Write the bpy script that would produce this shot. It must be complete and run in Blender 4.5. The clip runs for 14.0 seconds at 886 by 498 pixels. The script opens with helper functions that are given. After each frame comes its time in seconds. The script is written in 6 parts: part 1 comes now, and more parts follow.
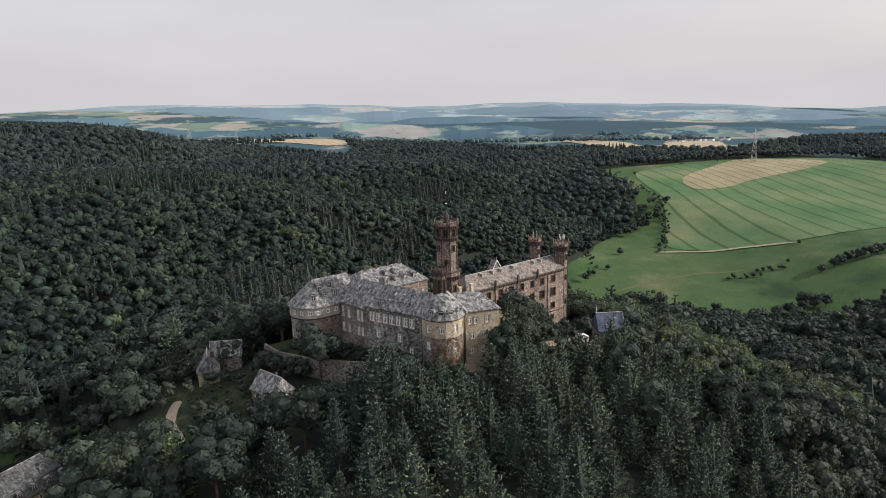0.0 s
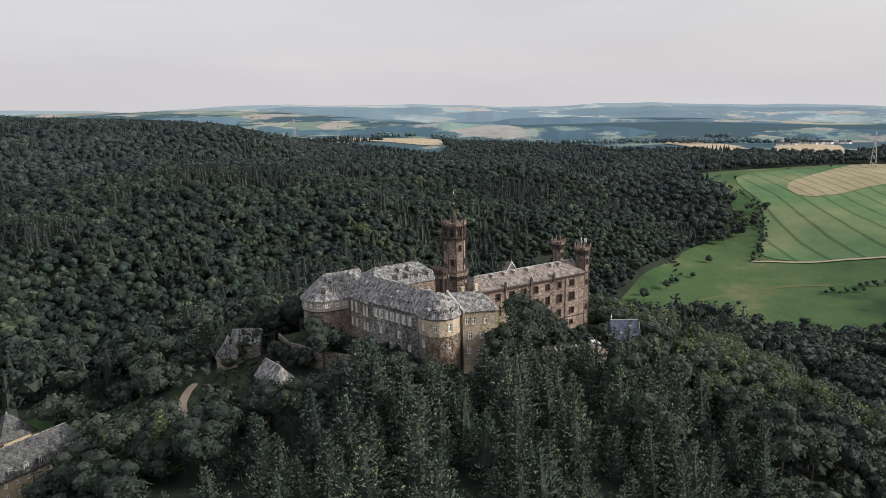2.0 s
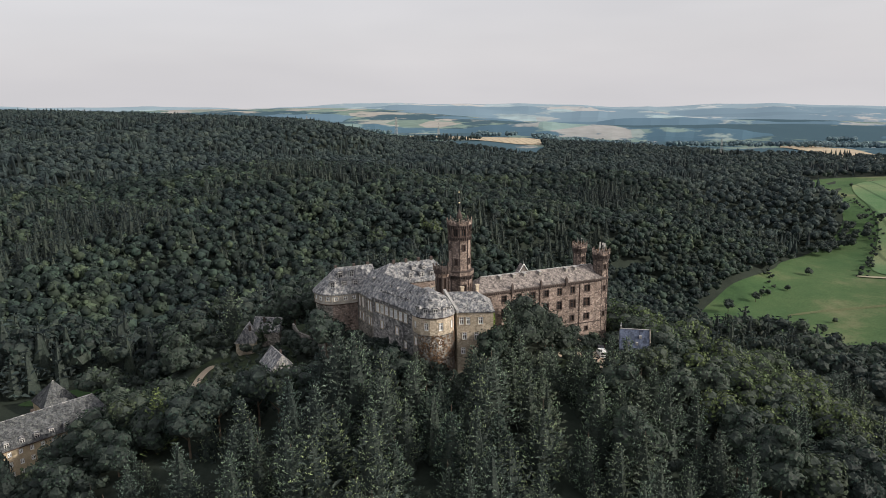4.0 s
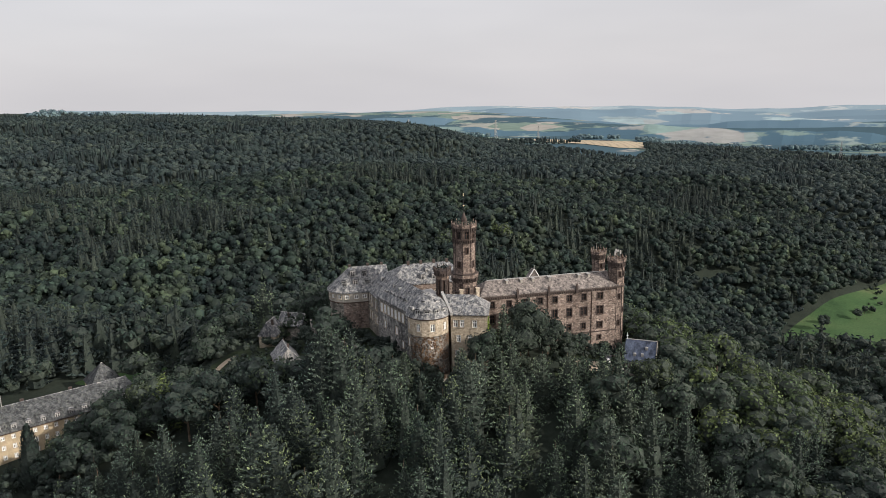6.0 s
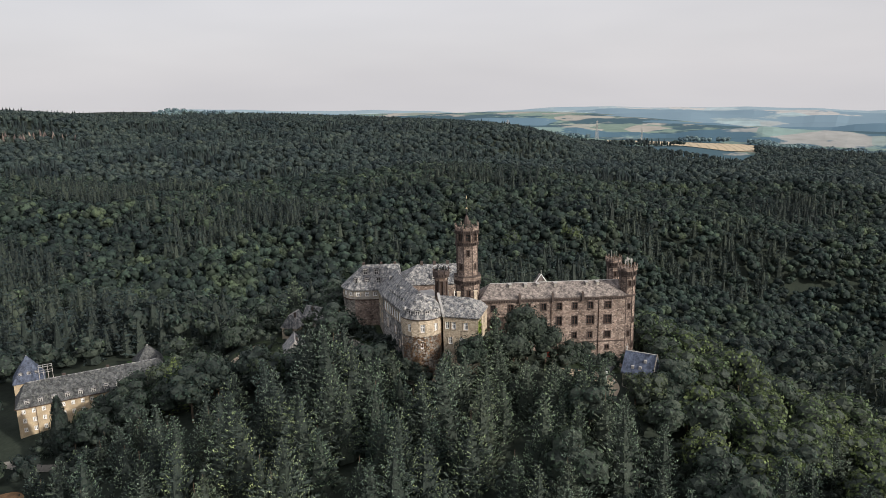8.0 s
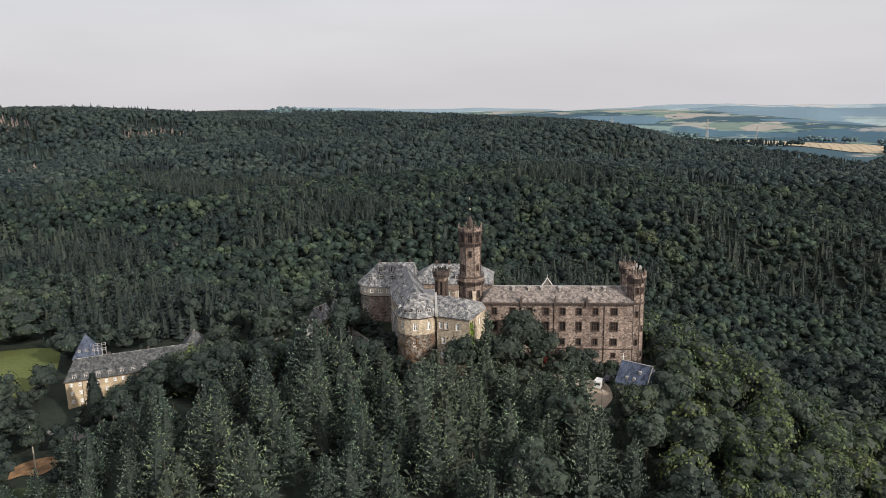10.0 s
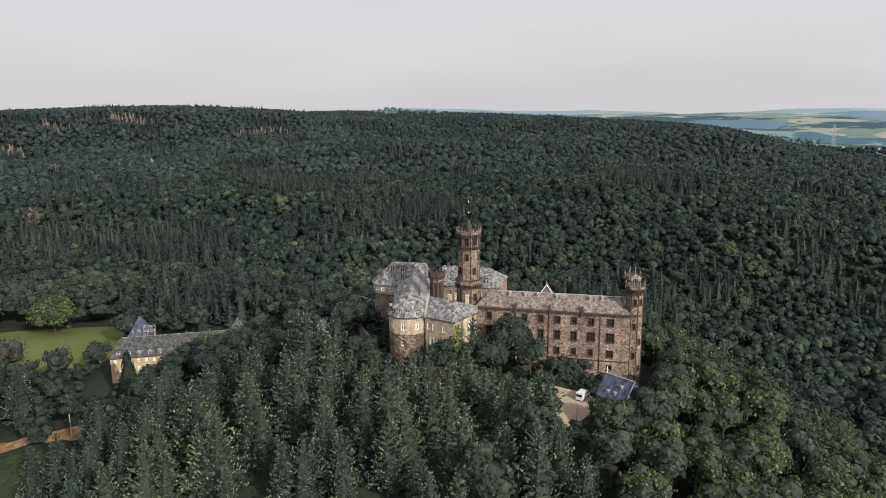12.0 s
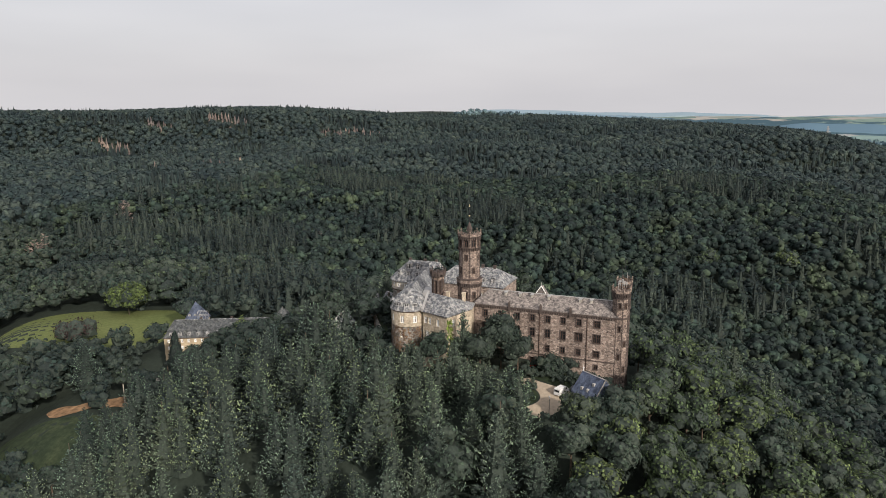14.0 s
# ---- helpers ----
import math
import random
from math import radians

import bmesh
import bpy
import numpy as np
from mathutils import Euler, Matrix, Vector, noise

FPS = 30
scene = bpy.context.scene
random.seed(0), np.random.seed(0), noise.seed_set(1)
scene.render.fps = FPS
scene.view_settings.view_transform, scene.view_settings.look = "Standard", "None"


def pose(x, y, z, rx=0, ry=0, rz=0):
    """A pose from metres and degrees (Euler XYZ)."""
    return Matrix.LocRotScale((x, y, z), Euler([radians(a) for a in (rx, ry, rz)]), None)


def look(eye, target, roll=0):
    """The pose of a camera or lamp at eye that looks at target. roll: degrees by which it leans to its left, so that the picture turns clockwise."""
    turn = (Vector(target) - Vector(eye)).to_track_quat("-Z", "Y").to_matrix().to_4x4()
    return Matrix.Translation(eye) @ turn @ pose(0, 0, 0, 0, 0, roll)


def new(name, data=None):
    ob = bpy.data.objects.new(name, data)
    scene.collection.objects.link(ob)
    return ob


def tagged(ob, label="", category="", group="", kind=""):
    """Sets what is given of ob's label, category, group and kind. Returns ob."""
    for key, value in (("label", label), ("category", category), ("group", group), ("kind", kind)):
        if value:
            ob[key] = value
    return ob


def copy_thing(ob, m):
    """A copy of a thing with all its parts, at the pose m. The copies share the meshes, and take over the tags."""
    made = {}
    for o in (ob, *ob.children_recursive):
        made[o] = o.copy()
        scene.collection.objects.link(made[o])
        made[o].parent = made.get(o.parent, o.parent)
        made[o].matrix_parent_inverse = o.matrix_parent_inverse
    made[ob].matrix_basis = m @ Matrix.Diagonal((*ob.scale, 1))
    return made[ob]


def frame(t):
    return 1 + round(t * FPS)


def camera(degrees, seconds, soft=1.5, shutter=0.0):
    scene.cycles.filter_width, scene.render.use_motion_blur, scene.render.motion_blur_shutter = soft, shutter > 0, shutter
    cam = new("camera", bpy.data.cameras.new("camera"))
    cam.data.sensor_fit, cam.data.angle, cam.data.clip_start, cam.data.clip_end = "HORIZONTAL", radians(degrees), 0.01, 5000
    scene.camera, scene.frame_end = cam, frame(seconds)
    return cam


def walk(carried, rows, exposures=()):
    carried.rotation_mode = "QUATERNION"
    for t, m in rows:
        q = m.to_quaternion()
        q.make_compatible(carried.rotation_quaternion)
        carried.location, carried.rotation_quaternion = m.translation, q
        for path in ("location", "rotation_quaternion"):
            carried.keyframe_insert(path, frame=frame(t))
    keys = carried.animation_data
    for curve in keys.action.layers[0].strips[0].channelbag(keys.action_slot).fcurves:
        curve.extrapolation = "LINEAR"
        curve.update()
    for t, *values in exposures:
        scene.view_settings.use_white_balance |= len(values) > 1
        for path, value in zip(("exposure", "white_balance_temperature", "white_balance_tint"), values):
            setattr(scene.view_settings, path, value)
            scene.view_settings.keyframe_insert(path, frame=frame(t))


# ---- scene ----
cam = camera(66.0, 14.0, 0.4)
PATH = [
    (0, (-124.962, -150.23, 76.95), (-123.723, -148.723, 76.51), -1.3),
    (0.5, (-119.531, -154.435, 76.783), (-118.351, -152.881, 76.344), -1.4),
    (1, (-114.126, -158.569, 76.601), (-113.005, -156.971, 76.163), -1.4),
    (1.5, (-108.644, -162.831, 76.386), (-107.584, -161.191, 75.951), -1.3),
    (2, (-103.008, -166.905, 76.314), (-102.011, -165.226, 75.881), -1.3),
    (2.5, (-96.992, -170.604, 76.236), (-96.059, -168.888, 75.804), -1.2),
    (3, (-90.588, -174.159, 76.168), (-89.725, -172.407, 75.738), -1.3),
    (3.2, (-87.964, -175.464, 76.158), (-87.128, -173.699, 75.727), -1.2),
    (5.3, (-59.34, -187.251, 75.377), (-58.806, -185.37, 74.957), -1.3),
    (5.5, (-56.532, -188.217, 75.372), (-56.027, -186.327, 74.953), -1.4),
    (6, (-49.37, -190.307, 75.387), (-48.939, -188.398, 74.971), -1.3),
    (6.5, (-42.416, -192.0, 75.478), (-42.056, -190.077, 75.063), -1.3),
    (7, (-35.006, -193.559, 75.57), (-34.722, -191.622, 75.157), -1.2),
    (7.5, (-27.635, -194.986, 75.638), (-27.428, -193.04, 75.226), -1.2),
    (8, (-20.132, -195.946, 75.583), (-20.002, -193.993, 75.173), -1.1),
    (8.2, (-17.108, -196.132, 75.595), (-17.01, -194.177, 75.185), -1.0),
    (10.3, (15.013, -196.628, 75.93), (14.785, -194.684, 75.52), -1.0),
    (10.5, (18.247, -196.423, 75.932), (17.988, -194.482, 75.526), -0.8),
    (11, (26.502, -195.55, 75.921), (26.164, -193.621, 75.516), -0.8),
    (11.5, (34.574, -194.291, 75.889), (34.156, -192.377, 75.486), -0.8),
    (12, (42.358, -192.754, 75.893), (41.864, -190.858, 75.492), -0.7),
    (12.5, (49.932, -190.911, 75.876), (49.362, -189.037, 75.475), -0.6),
    (13, (57.568, -189.058, 75.883), (56.923, -187.207, 75.484), -0.5),
    (13.5, (65.319, -187.13, 75.925), (64.601, -185.307, 75.527), -0.4),
]
LAST = [
    (13.6, (66.75, -186.9, 75.95), (66.02, -185.08, 75.552), -0.4),
    (13.7, (68.2, -188.6, 76.3), (67.455, -186.78, 75.902), -0.4),
    (13.8, (69.4, -191.6, 77.0), (68.66, -189.78, 76.602), -0.4),
    (13.9, (70.6, -195.2, 77.8), (69.86, -193.38, 77.402), -0.4),
    (14.0, (71.8, -198.8, 78.6), (71.06, -196.98, 78.202), -0.4),
]
walk(cam, [(t, look(eye, target, roll)) for t, eye, target, roll in PATH + LAST])

# ---- light ----
SUN_WAY = Vector((0.72, -0.55, 0.45)).normalized()
world = bpy.data.worlds.new("hazy_sky")
scene.world = world
world.use_nodes = True
wn, wl = world.node_tree.nodes, world.node_tree.links
wn.clear()
sky = wn.new("ShaderNodeTexSky")
sky.sky_type, sky.sun_disc = "NISHITA", False
sky.sun_elevation = math.asin(SUN_WAY.z)
sky.sun_rotation = math.atan2(SUN_WAY.x, SUN_WAY.y)
sky.air_density, sky.dust_density = 1.0, 6.0
sky_light = wn.new("ShaderNodeBackground")
sky_light.inputs["Strength"].default_value = 0.03
wl.new(sky.outputs[0], sky_light.inputs["Color"])
cloud = wn.new("ShaderNodeBackground")
cloud_noise = wn.new("ShaderNodeTexNoise")
cloud_noise.inputs["Scale"].default_value = 2.2
cloud_noise.inputs["Detail"].default_value = 3.0
cloud_map = wn.new("ShaderNodeMapping")
cloud_map.inputs["Scale"].default_value = (1, 1, 5)
cloud_co = wn.new("ShaderNodeTexCoord")
wl.new(cloud_co.outputs["Generated"], cloud_map.inputs[0])
wl.new(cloud_map.outputs[0], cloud_noise.inputs["Vector"])
cloud_ramp = wn.new("ShaderNodeValToRGB")
cloud_ramp.color_ramp.elements[0].position, cloud_ramp.color_ramp.elements[0].color = 0.3, (0.655, 0.64, 0.665, 1)
cloud_ramp.color_ramp.elements[1].position, cloud_ramp.color_ramp.elements[1].color = 0.7, (0.735, 0.715, 0.735, 1)
wl.new(cloud_noise.outputs["Fac"], cloud_ramp.inputs[0])
wl.new(cloud_ramp.outputs[0], cloud.inputs["Color"])
cloud.inputs["Strength"].default_value = 0.92
sky_sum = wn.new("ShaderNodeAddShader")
wl.new(sky_light.outputs[0], sky_sum.inputs[0])
wl.new(cloud.outputs[0], sky_sum.inputs[1])
wo = wn.new("ShaderNodeOutputWorld")
wl.new(sky_sum.outputs[0], wo.inputs["Surface"])
sun = new("sun", bpy.data.lights.new("sun", "SUN"))
sun.data.energy, sun.data.angle, sun.data.color = 4.2, radians(1.5), (1.0, 0.92, 0.82)
sun.matrix_world = look(SUN_WAY * 100, (0, 0, 0))

# ---- materials ----
def material(name, rough=0.9, metal=0.0):
    mat = bpy.data.materials.new(name)
    mat.use_nodes = True
    tree = mat.node_tree
    bsdf = tree.nodes["Principled BSDF"]
    bsdf.inputs["Roughness"].default_value, bsdf.inputs["Metallic"].default_value = rough, metal
    bsdf.inputs["Specular IOR Level"].default_value = 0.25
    return mat, tree.nodes, tree.links, bsdf


def place(nodes, links, scale=(1, 1, 1)):
    geo, mapping = nodes.new("ShaderNodeNewGeometry"), nodes.new("ShaderNodeMapping")
    mapping.inputs["Scale"].default_value = scale
    links.new(geo.outputs["Position"], mapping.inputs[0])
    return mapping.outputs[0]


def ramp(nodes, links, value, stops):
    node = nodes.new("ShaderNodeValToRGB")
    e = node.color_ramp.elements
    while len(e) < len(stops):
        e.new(0.5)
    for el, (p, c) in zip(e, stops):
        el.position, el.color = p, (*c, 1)
    links.new(value, node.inputs[0])
    return node.outputs[0]


def noise_of(nodes, links, where, scale, detail=4, rough=0.6):
    node = nodes.new("ShaderNodeTexNoise")
    node.inputs["Scale"].default_value, node.inputs["Detail"].default_value, node.inputs["Roughness"].default_value = scale, detail, rough
    links.new(where, node.inputs["Vector"])
    return node.outputs["Fac"]


def cells_of(nodes, links, where, scale, feature="F1"):
    node = nodes.new("ShaderNodeTexVoronoi")
    node.feature = feature
    node.inputs["Scale"].default_value = scale
    links.new(where, node.inputs["Vector"])
    return node


def mixed(nodes, links, kind, fac, a, b):
    node = nodes.new("ShaderNodeMix")
    node.data_type, node.blend_type = "RGBA", kind
    for socket, value in ((node.inputs["Factor"], fac), (node.inputs["A"], a), (node.inputs["B"], b)):
        if hasattr(value, "links"):
            links.new(value, socket)
        elif isinstance(value, (int, float)):
            socket.default_value = value
        else:
            socket.default_value = (*value, 1)
    return node.outputs["Result"]


def bumped(nodes, links, bsdf, height, strength, distance):
    node = nodes.new("ShaderNodeBump")
    node.inputs["Strength"].default_value, node.inputs["Distance"].default_value = strength, distance
    links.new(height, node.inputs["Height"])
    links.new(node.outputs[0], bsdf.inputs["Normal"])


def plain(name, color, rough=0.8, metal=0.0, grain=6.0, spread=0.25):
    """A painted, metal or mineral surface with soft stains and fine grain."""
    mat, n, l, b = material(name, rough, metal)
    where = place(n, l)
    dark, light = [tuple(c * k for c in color) for k in (1 - spread, 1 + spread * 0.6)]
    stain = ramp(n, l, noise_of(n, l, where, grain * 0.12, 5), [(0.3, dark), (0.7, light)])
    fine = ramp(n, l, noise_of(n, l, where, grain, 3), [(0.3, (0.8, 0.8, 0.8)), (0.7, (1.1, 1.1, 1.1))])
    l.new(mixed(n, l, "MULTIPLY", 1.0, stain, fine), b.inputs["Base Color"])
    return mat


def stonework(name, colors, joint, size=1.6, stain=(0.45, 0.42, 0.4)):
    """Rubble masonry: uneven stones of several tints, darker joints, weather stains."""
    mat, n, l, b = material(name, 0.92)
    where = place(n, l, (1, 1, 1.5))
    tint = cells_of(n, l, where, size)
    sep = n.new("ShaderNodeSeparateColor")
    l.new(tint.outputs["Color"], sep.inputs[0])
    stones = ramp(n, l, sep.outputs[0], [(i / (len(colors) - 1), c) for i, c in enumerate(colors)])
    edge = cells_of(n, l, where, size, "DISTANCE_TO_EDGE")
    line = ramp(n, l, edge.outputs["Distance"], [(0.02, (0, 0, 0)), (0.09, (1, 1, 1))])
    base = mixed(n, l, "MIX", line, joint, stones)
    big = ramp(n, l, noise_of(n, l, place(n, l, (1, 1, 0.45)), 0.16, 6, 0.65), [(0.36, stain), (0.6, (1.08, 1.04, 1.0))])
    base = mixed(n, l, "MULTIPLY", 0.85, base, big)
    fine = ramp(n, l, noise_of(n, l, where, 5, 3), [(0.3, (0.7, 0.7, 0.7)), (0.7, (1.15, 1.15, 1.15))])
    l.new(mixed(n, l, "MULTIPLY", 0.8, base, fine), b.inputs["Base Color"])
    bumped(n, l, b, edge.outputs["Distance"], 0.9, 0.1)
    return mat


def slate(name, dark, light, rough=0.55, lichen_color=(0.47, 0.46, 0.435), worn=0.5):
    """Slate roof: courses of small slates, dark streaks, bare patches and pale lichen."""
    mat, n, l, b = material(name, rough)
    where = place(n, l, (1, 1, 1.6))
    tile = cells_of(n, l, where, 2.2)
    sep = n.new("ShaderNodeSeparateColor")
    l.new(tile.outputs["Color"], sep.inputs[0])
    base = ramp(n, l, sep.outputs[1], [(0.0, dark), (1.0, light)])
    streak = ramp(n, l, noise_of(n, l, place(n, l, (1, 1, 0.22)), 0.8, 6, 0.72), [(0.36, (0.28, 0.28, 0.3)), (0.62, (1.45, 1.42, 1.38))])
    base = mixed(n, l, "MULTIPLY", 0.95, base, streak)
    lichen = ramp(n, l, noise_of(n, l, place(n, l, (1, 1, 0.5)), 1.0, 8, 0.8), [(worn - 0.02, (0, 0, 0)), (worn + 0.1, (0.85, 0.85, 0.85))])
    base = mixed(n, l, "MIX", lichen, base, lichen_color)
    l.new(base, b.inputs["Base Color"])
    wave = n.new("ShaderNodeTexWave")
    wave.wave_type, wave.bands_direction = "BANDS", "Z"
    wave.inputs["Scale"].default_value, wave.inputs["Distortion"].default_value = 1.3, 1.5
    l.new(place(n, l), wave.inputs["Vector"])
    bumped(n, l, b, wave.outputs["Fac"], 0.5, 0.06)
    return mat


def leafage(name, colors, tree_size=8.0, whole=False, translucent=0.25, tip=2.0, clump=1.3, relief=0.25):
    """Foliage: tint by tree, by spray and by leaf clump, with leafy relief. clump: clumps in a metre."""
    mat, n, l, b = material(name, 0.7)
    b.inputs["Specular IOR Level"].default_value = 0.25
    if whole:
        value = n.new("ShaderNodeObjectInfo").outputs["Random"]
    else:
        flat = place(n, l, (1, 1, 0.05))
        sep = n.new("ShaderNodeSeparateColor")
        l.new(cells_of(n, l, flat, 1 / tree_size).outputs["Color"], sep.inputs[0])
        value = sep.outputs[0]
    base = ramp(n, l, value, [(i / (len(colors) - 1), (c[0], c[1], c[2] * 1.1)) for i, c in enumerate(colors)])
    geo = n.new("ShaderNodeNewGeometry")
    sprig = ramp(n, l, geo.outputs["Random Per Island"], [(0.0, (0.7, 0.7, 0.72)), (0.5, (1.0, 1.0, 1.0)), (1.0, (tip, tip * 0.99, tip * 0.9))])
    base = mixed(n, l, "MULTIPLY", 1.0, base, sprig)
    where = place(n, l)
    leaves = noise_of(n, l, where, clump, 4, 0.72)
    dapple = ramp(n, l, leaves, [(0.32, (0.6, 0.62, 0.64)), (0.5, (0.97, 0.97, 0.97)), (0.68, (1.4, 1.38, 1.28))])
    base = mixed(n, l, "MULTIPLY", 1.0, base, dapple)
    patch = ramp(n, l, noise_of(n, l, where, 0.012, 3), [(0.35, (0.74, 0.8, 0.84)), (0.65, (1.4, 1.36, 1.2))])
    base = mixed(n, l, "MULTIPLY", 1.0, base, patch)
    l.new(base, b.inputs["Base Color"])
    bumped(n, l, b, leaves, 0.9, relief)
    if translucent:
        glow = n.new("ShaderNodeBsdfTranslucent")
        l.new(base, glow.inputs["Color"])
        both = n.new("ShaderNodeMixShader")
        both.inputs[0].default_value = translucent
        l.new(b.outputs[0], both.inputs[1])
        l.new(glow.outputs[0], both.inputs[2])
        l.new(both.outputs[0], n["Material Output"].inputs["Surface"])
    return mat


def turf(name, colors, scale, stripe=None):
    """Grass, crop or stubble: drifts of tint and fine tufts, tramlines where a stripe is given."""
    mat, n, l, b = material(name, 0.95)
    b.inputs["Specular IOR Level"].default_value = 0.1
    where = place(n, l)
    base = ramp(n, l, noise_of(n, l, where, scale, 6, 0.65), [(0.3 + 0.4 * i / (len(colors) - 1), c) for i, c in enumerate(colors)])
    fine = ramp(n, l, noise_of(n, l, where, 0.6, 5, 0.7), [(0.3, (0.75, 0.75, 0.75)), (0.7, (1.2, 1.2, 1.2))])
    base = mixed(n, l, "MULTIPLY", 1.0, base, fine)
    if stripe:
        way, gap = stripe
        mapping = n.new("ShaderNodeMapping")
        mapping.inputs["Rotation"].default_value = (0, 0, radians(way))
        mapping.inputs["Scale"].default_value = (1 / gap, 1 / gap, 1 / gap)
        l.new(where, mapping.inputs[0])
        wave = n.new("ShaderNodeTexWave")
        wave.wave_type, wave.bands_direction, wave.wave_profile = "BANDS", "X", "SIN"
        wave.inputs["Scale"].default_value, wave.inputs["Distortion"].default_value, wave.inputs["Detail Scale"].default_value = 0.314, 1.6, 0.6
        l.new(mapping.outputs[0], wave.inputs["Vector"])
        rut = ramp(n, l, wave.outputs["Fac"], [(0.0, (0.45, 0.5, 0.5)), (0.09, (1, 1, 1))])
        base = mixed(n, l, "MULTIPLY", 0.85, base, rut)
    l.new(base, b.inputs["Base Color"])
    return mat


STONE = stonework("brown_rubble_stone", [(0.098, 0.081, 0.074), (0.378, 0.301, 0.265), (0.503, 0.431, 0.386), (0.180, 0.149, 0.133), (0.423, 0.333, 0.288)], (0.233, 0.194, 0.175))
GREY_STONE = stonework("grey_rubble_stone", [(0.090, 0.088, 0.081), (0.323, 0.310, 0.284), (0.494, 0.472, 0.427), (0.162, 0.154, 0.143)], (0.216, 0.207, 0.194), 1.7, (0.323, 0.323, 0.323))
LIME_WALL = stonework("lime_washed_rubble", [(0.063, 0.064, 0.067), (0.306, 0.306, 0.301), (0.557, 0.557, 0.548), (0.126, 0.127, 0.131), (0.396, 0.391, 0.378)], (0.198, 0.198, 0.198), 1.5, (0.270, 0.278, 0.288))
TOWER_STONE = stonework("dark_tower_stone", [(0.090, 0.076, 0.072), (0.296, 0.233, 0.202), (0.413, 0.341, 0.296), (0.171, 0.139, 0.126)], (0.135, 0.112, 0.104), 1.5)
PALE_TOWER = stonework("paler_tower_stone", [(0.151, 0.118, 0.101), (0.370, 0.286, 0.235), (0.454, 0.378, 0.319)], (0.185, 0.143, 0.126), 1.5)
RED_STONE = plain("dark_red_dressed_stone", (0.084, 0.066, 0.060), 0.85)
PALE_STONE = stonework("pale_warm_ashlar", [(0.281, 0.241, 0.184), (0.542, 0.471, 0.373), (0.667, 0.594, 0.486), (0.396, 0.343, 0.266), (0.594, 0.533, 0.427)], (0.438, 0.384, 0.306), 1.8, (0.521, 0.503, 0.476))
OCHRE = plain("ochre_plaster", (0.475, 0.385, 0.265), 0.9, 0, 4, 0.25)
SLATE = slate("weathered_grey_slate", (0.050, 0.057, 0.069), (0.176, 0.185, 0.202))
HOUSE_SLATE = slate("dark_mossy_slate", (0.032, 0.037, 0.042), (0.101, 0.107, 0.113), 0.7, (0.151, 0.159, 0.148), 0.53)
DORMER_PAINT = plain("weathered_white_dormer_paint", (0.55, 0.54, 0.53), 0.7, 0, 8, 0.2)
WARM_SLATE = slate("brownish_grey_slate", (0.126, 0.113, 0.108), (0.286, 0.256, 0.239), 0.6, (0.336, 0.311, 0.290), 0.62)
# Sky reflection seen on the chapel roof is put into the slate's blue.
SKY_BLUE_SLATE = slate("blue_slate", (0.055, 0.072, 0.115), (0.09, 0.112, 0.165), 0.6, (0.12, 0.14, 0.19), 0.58)
PLASTER = plain("greyish_white_plaster", (0.420, 0.395, 0.353), 0.85, 0, 5, 0.3)
WHITE = plain("white_paint", (0.88, 0.88, 0.87), 0.6, 0, 8, 0.12)
DARK_WOOD = plain("dark_timber", (0.07, 0.045, 0.035), 0.8)
IRON = plain("dark_iron", (0.05, 0.05, 0.055), 0.5, 0.6)
LEAD = plain("light_lead_sheet", (0.420, 0.412, 0.403), 0.55, 0.2)
GOLD = plain("gilded_ball", (0.75, 0.62, 0.40), 0.35, 0.8)
RED_PAINT = plain("red_paint", (0.35, 0.045, 0.03), 0.5)
RUBBER = plain("black_rubber", (0.02, 0.02, 0.02), 0.85)
CAR_WHITE = plain("white_car_paint", (0.78, 0.78, 0.77), 0.3, 0, 3, 0.05)
CAR_DARK = plain("dark_grey_car_paint", (0.06, 0.065, 0.075), 0.3, 0, 3, 0.05)
GLASS, gn, gl, gb = material("dark_window_glass", 0.12)
gb.inputs["Base Color"].default_value = (0.02, 0.022, 0.025, 1)
gb.inputs["Specular IOR Level"].default_value = 0.5
BARK = plain("bark", (0.13, 0.10, 0.075), 0.95, 0, 7, 0.4)
BIRCH = plain("pale_bark", (0.48, 0.44, 0.38), 0.9, 0, 7, 0.4)
GRAVEL = plain("pale_gravel", (0.386, 0.319, 0.244), 0.95, 0, 9, 0.2)
EARTH = plain("orange_earth", (0.302, 0.185, 0.101), 0.95, 0, 3, 0.6)
ROAD = plain("grey_lane_surface", (0.22, 0.21, 0.19), 0.95, 0, 7, 0.2)
FOREST_FLOOR = turf("forest_floor", [(0.024, 0.032, 0.026), (0.036, 0.046, 0.036)], 0.05)
MEADOW = turf("meadow_grass", [(0.025, 0.053, 0.025), (0.049, 0.095, 0.039), (0.068, 0.112, 0.048), (0.132, 0.143, 0.078)], 0.011)
DARK_GRASS = turf("rough_dark_grass", [(0.022, 0.032, 0.020), (0.034, 0.047, 0.026), (0.051, 0.063, 0.034)], 0.15)
LAWN = turf("park_lawn", [(0.102, 0.128, 0.043), (0.145, 0.162, 0.064)], 0.02)
CROP = turf("green_grain_field", [(0.045, 0.112, 0.052), (0.076, 0.148, 0.068), (0.118, 0.178, 0.088), (0.190, 0.210, 0.115)], 0.005, (35, 33))
STUBBLE = turf("straw_field", [(0.391, 0.323, 0.230), (0.459, 0.391, 0.289)], 0.01, (20, 22))
DRY_GRAIN = turf("ripening_grain_field", [(0.205, 0.195, 0.118), (0.275, 0.248, 0.160), (0.345, 0.305, 0.205)], 0.012, (35, 24))
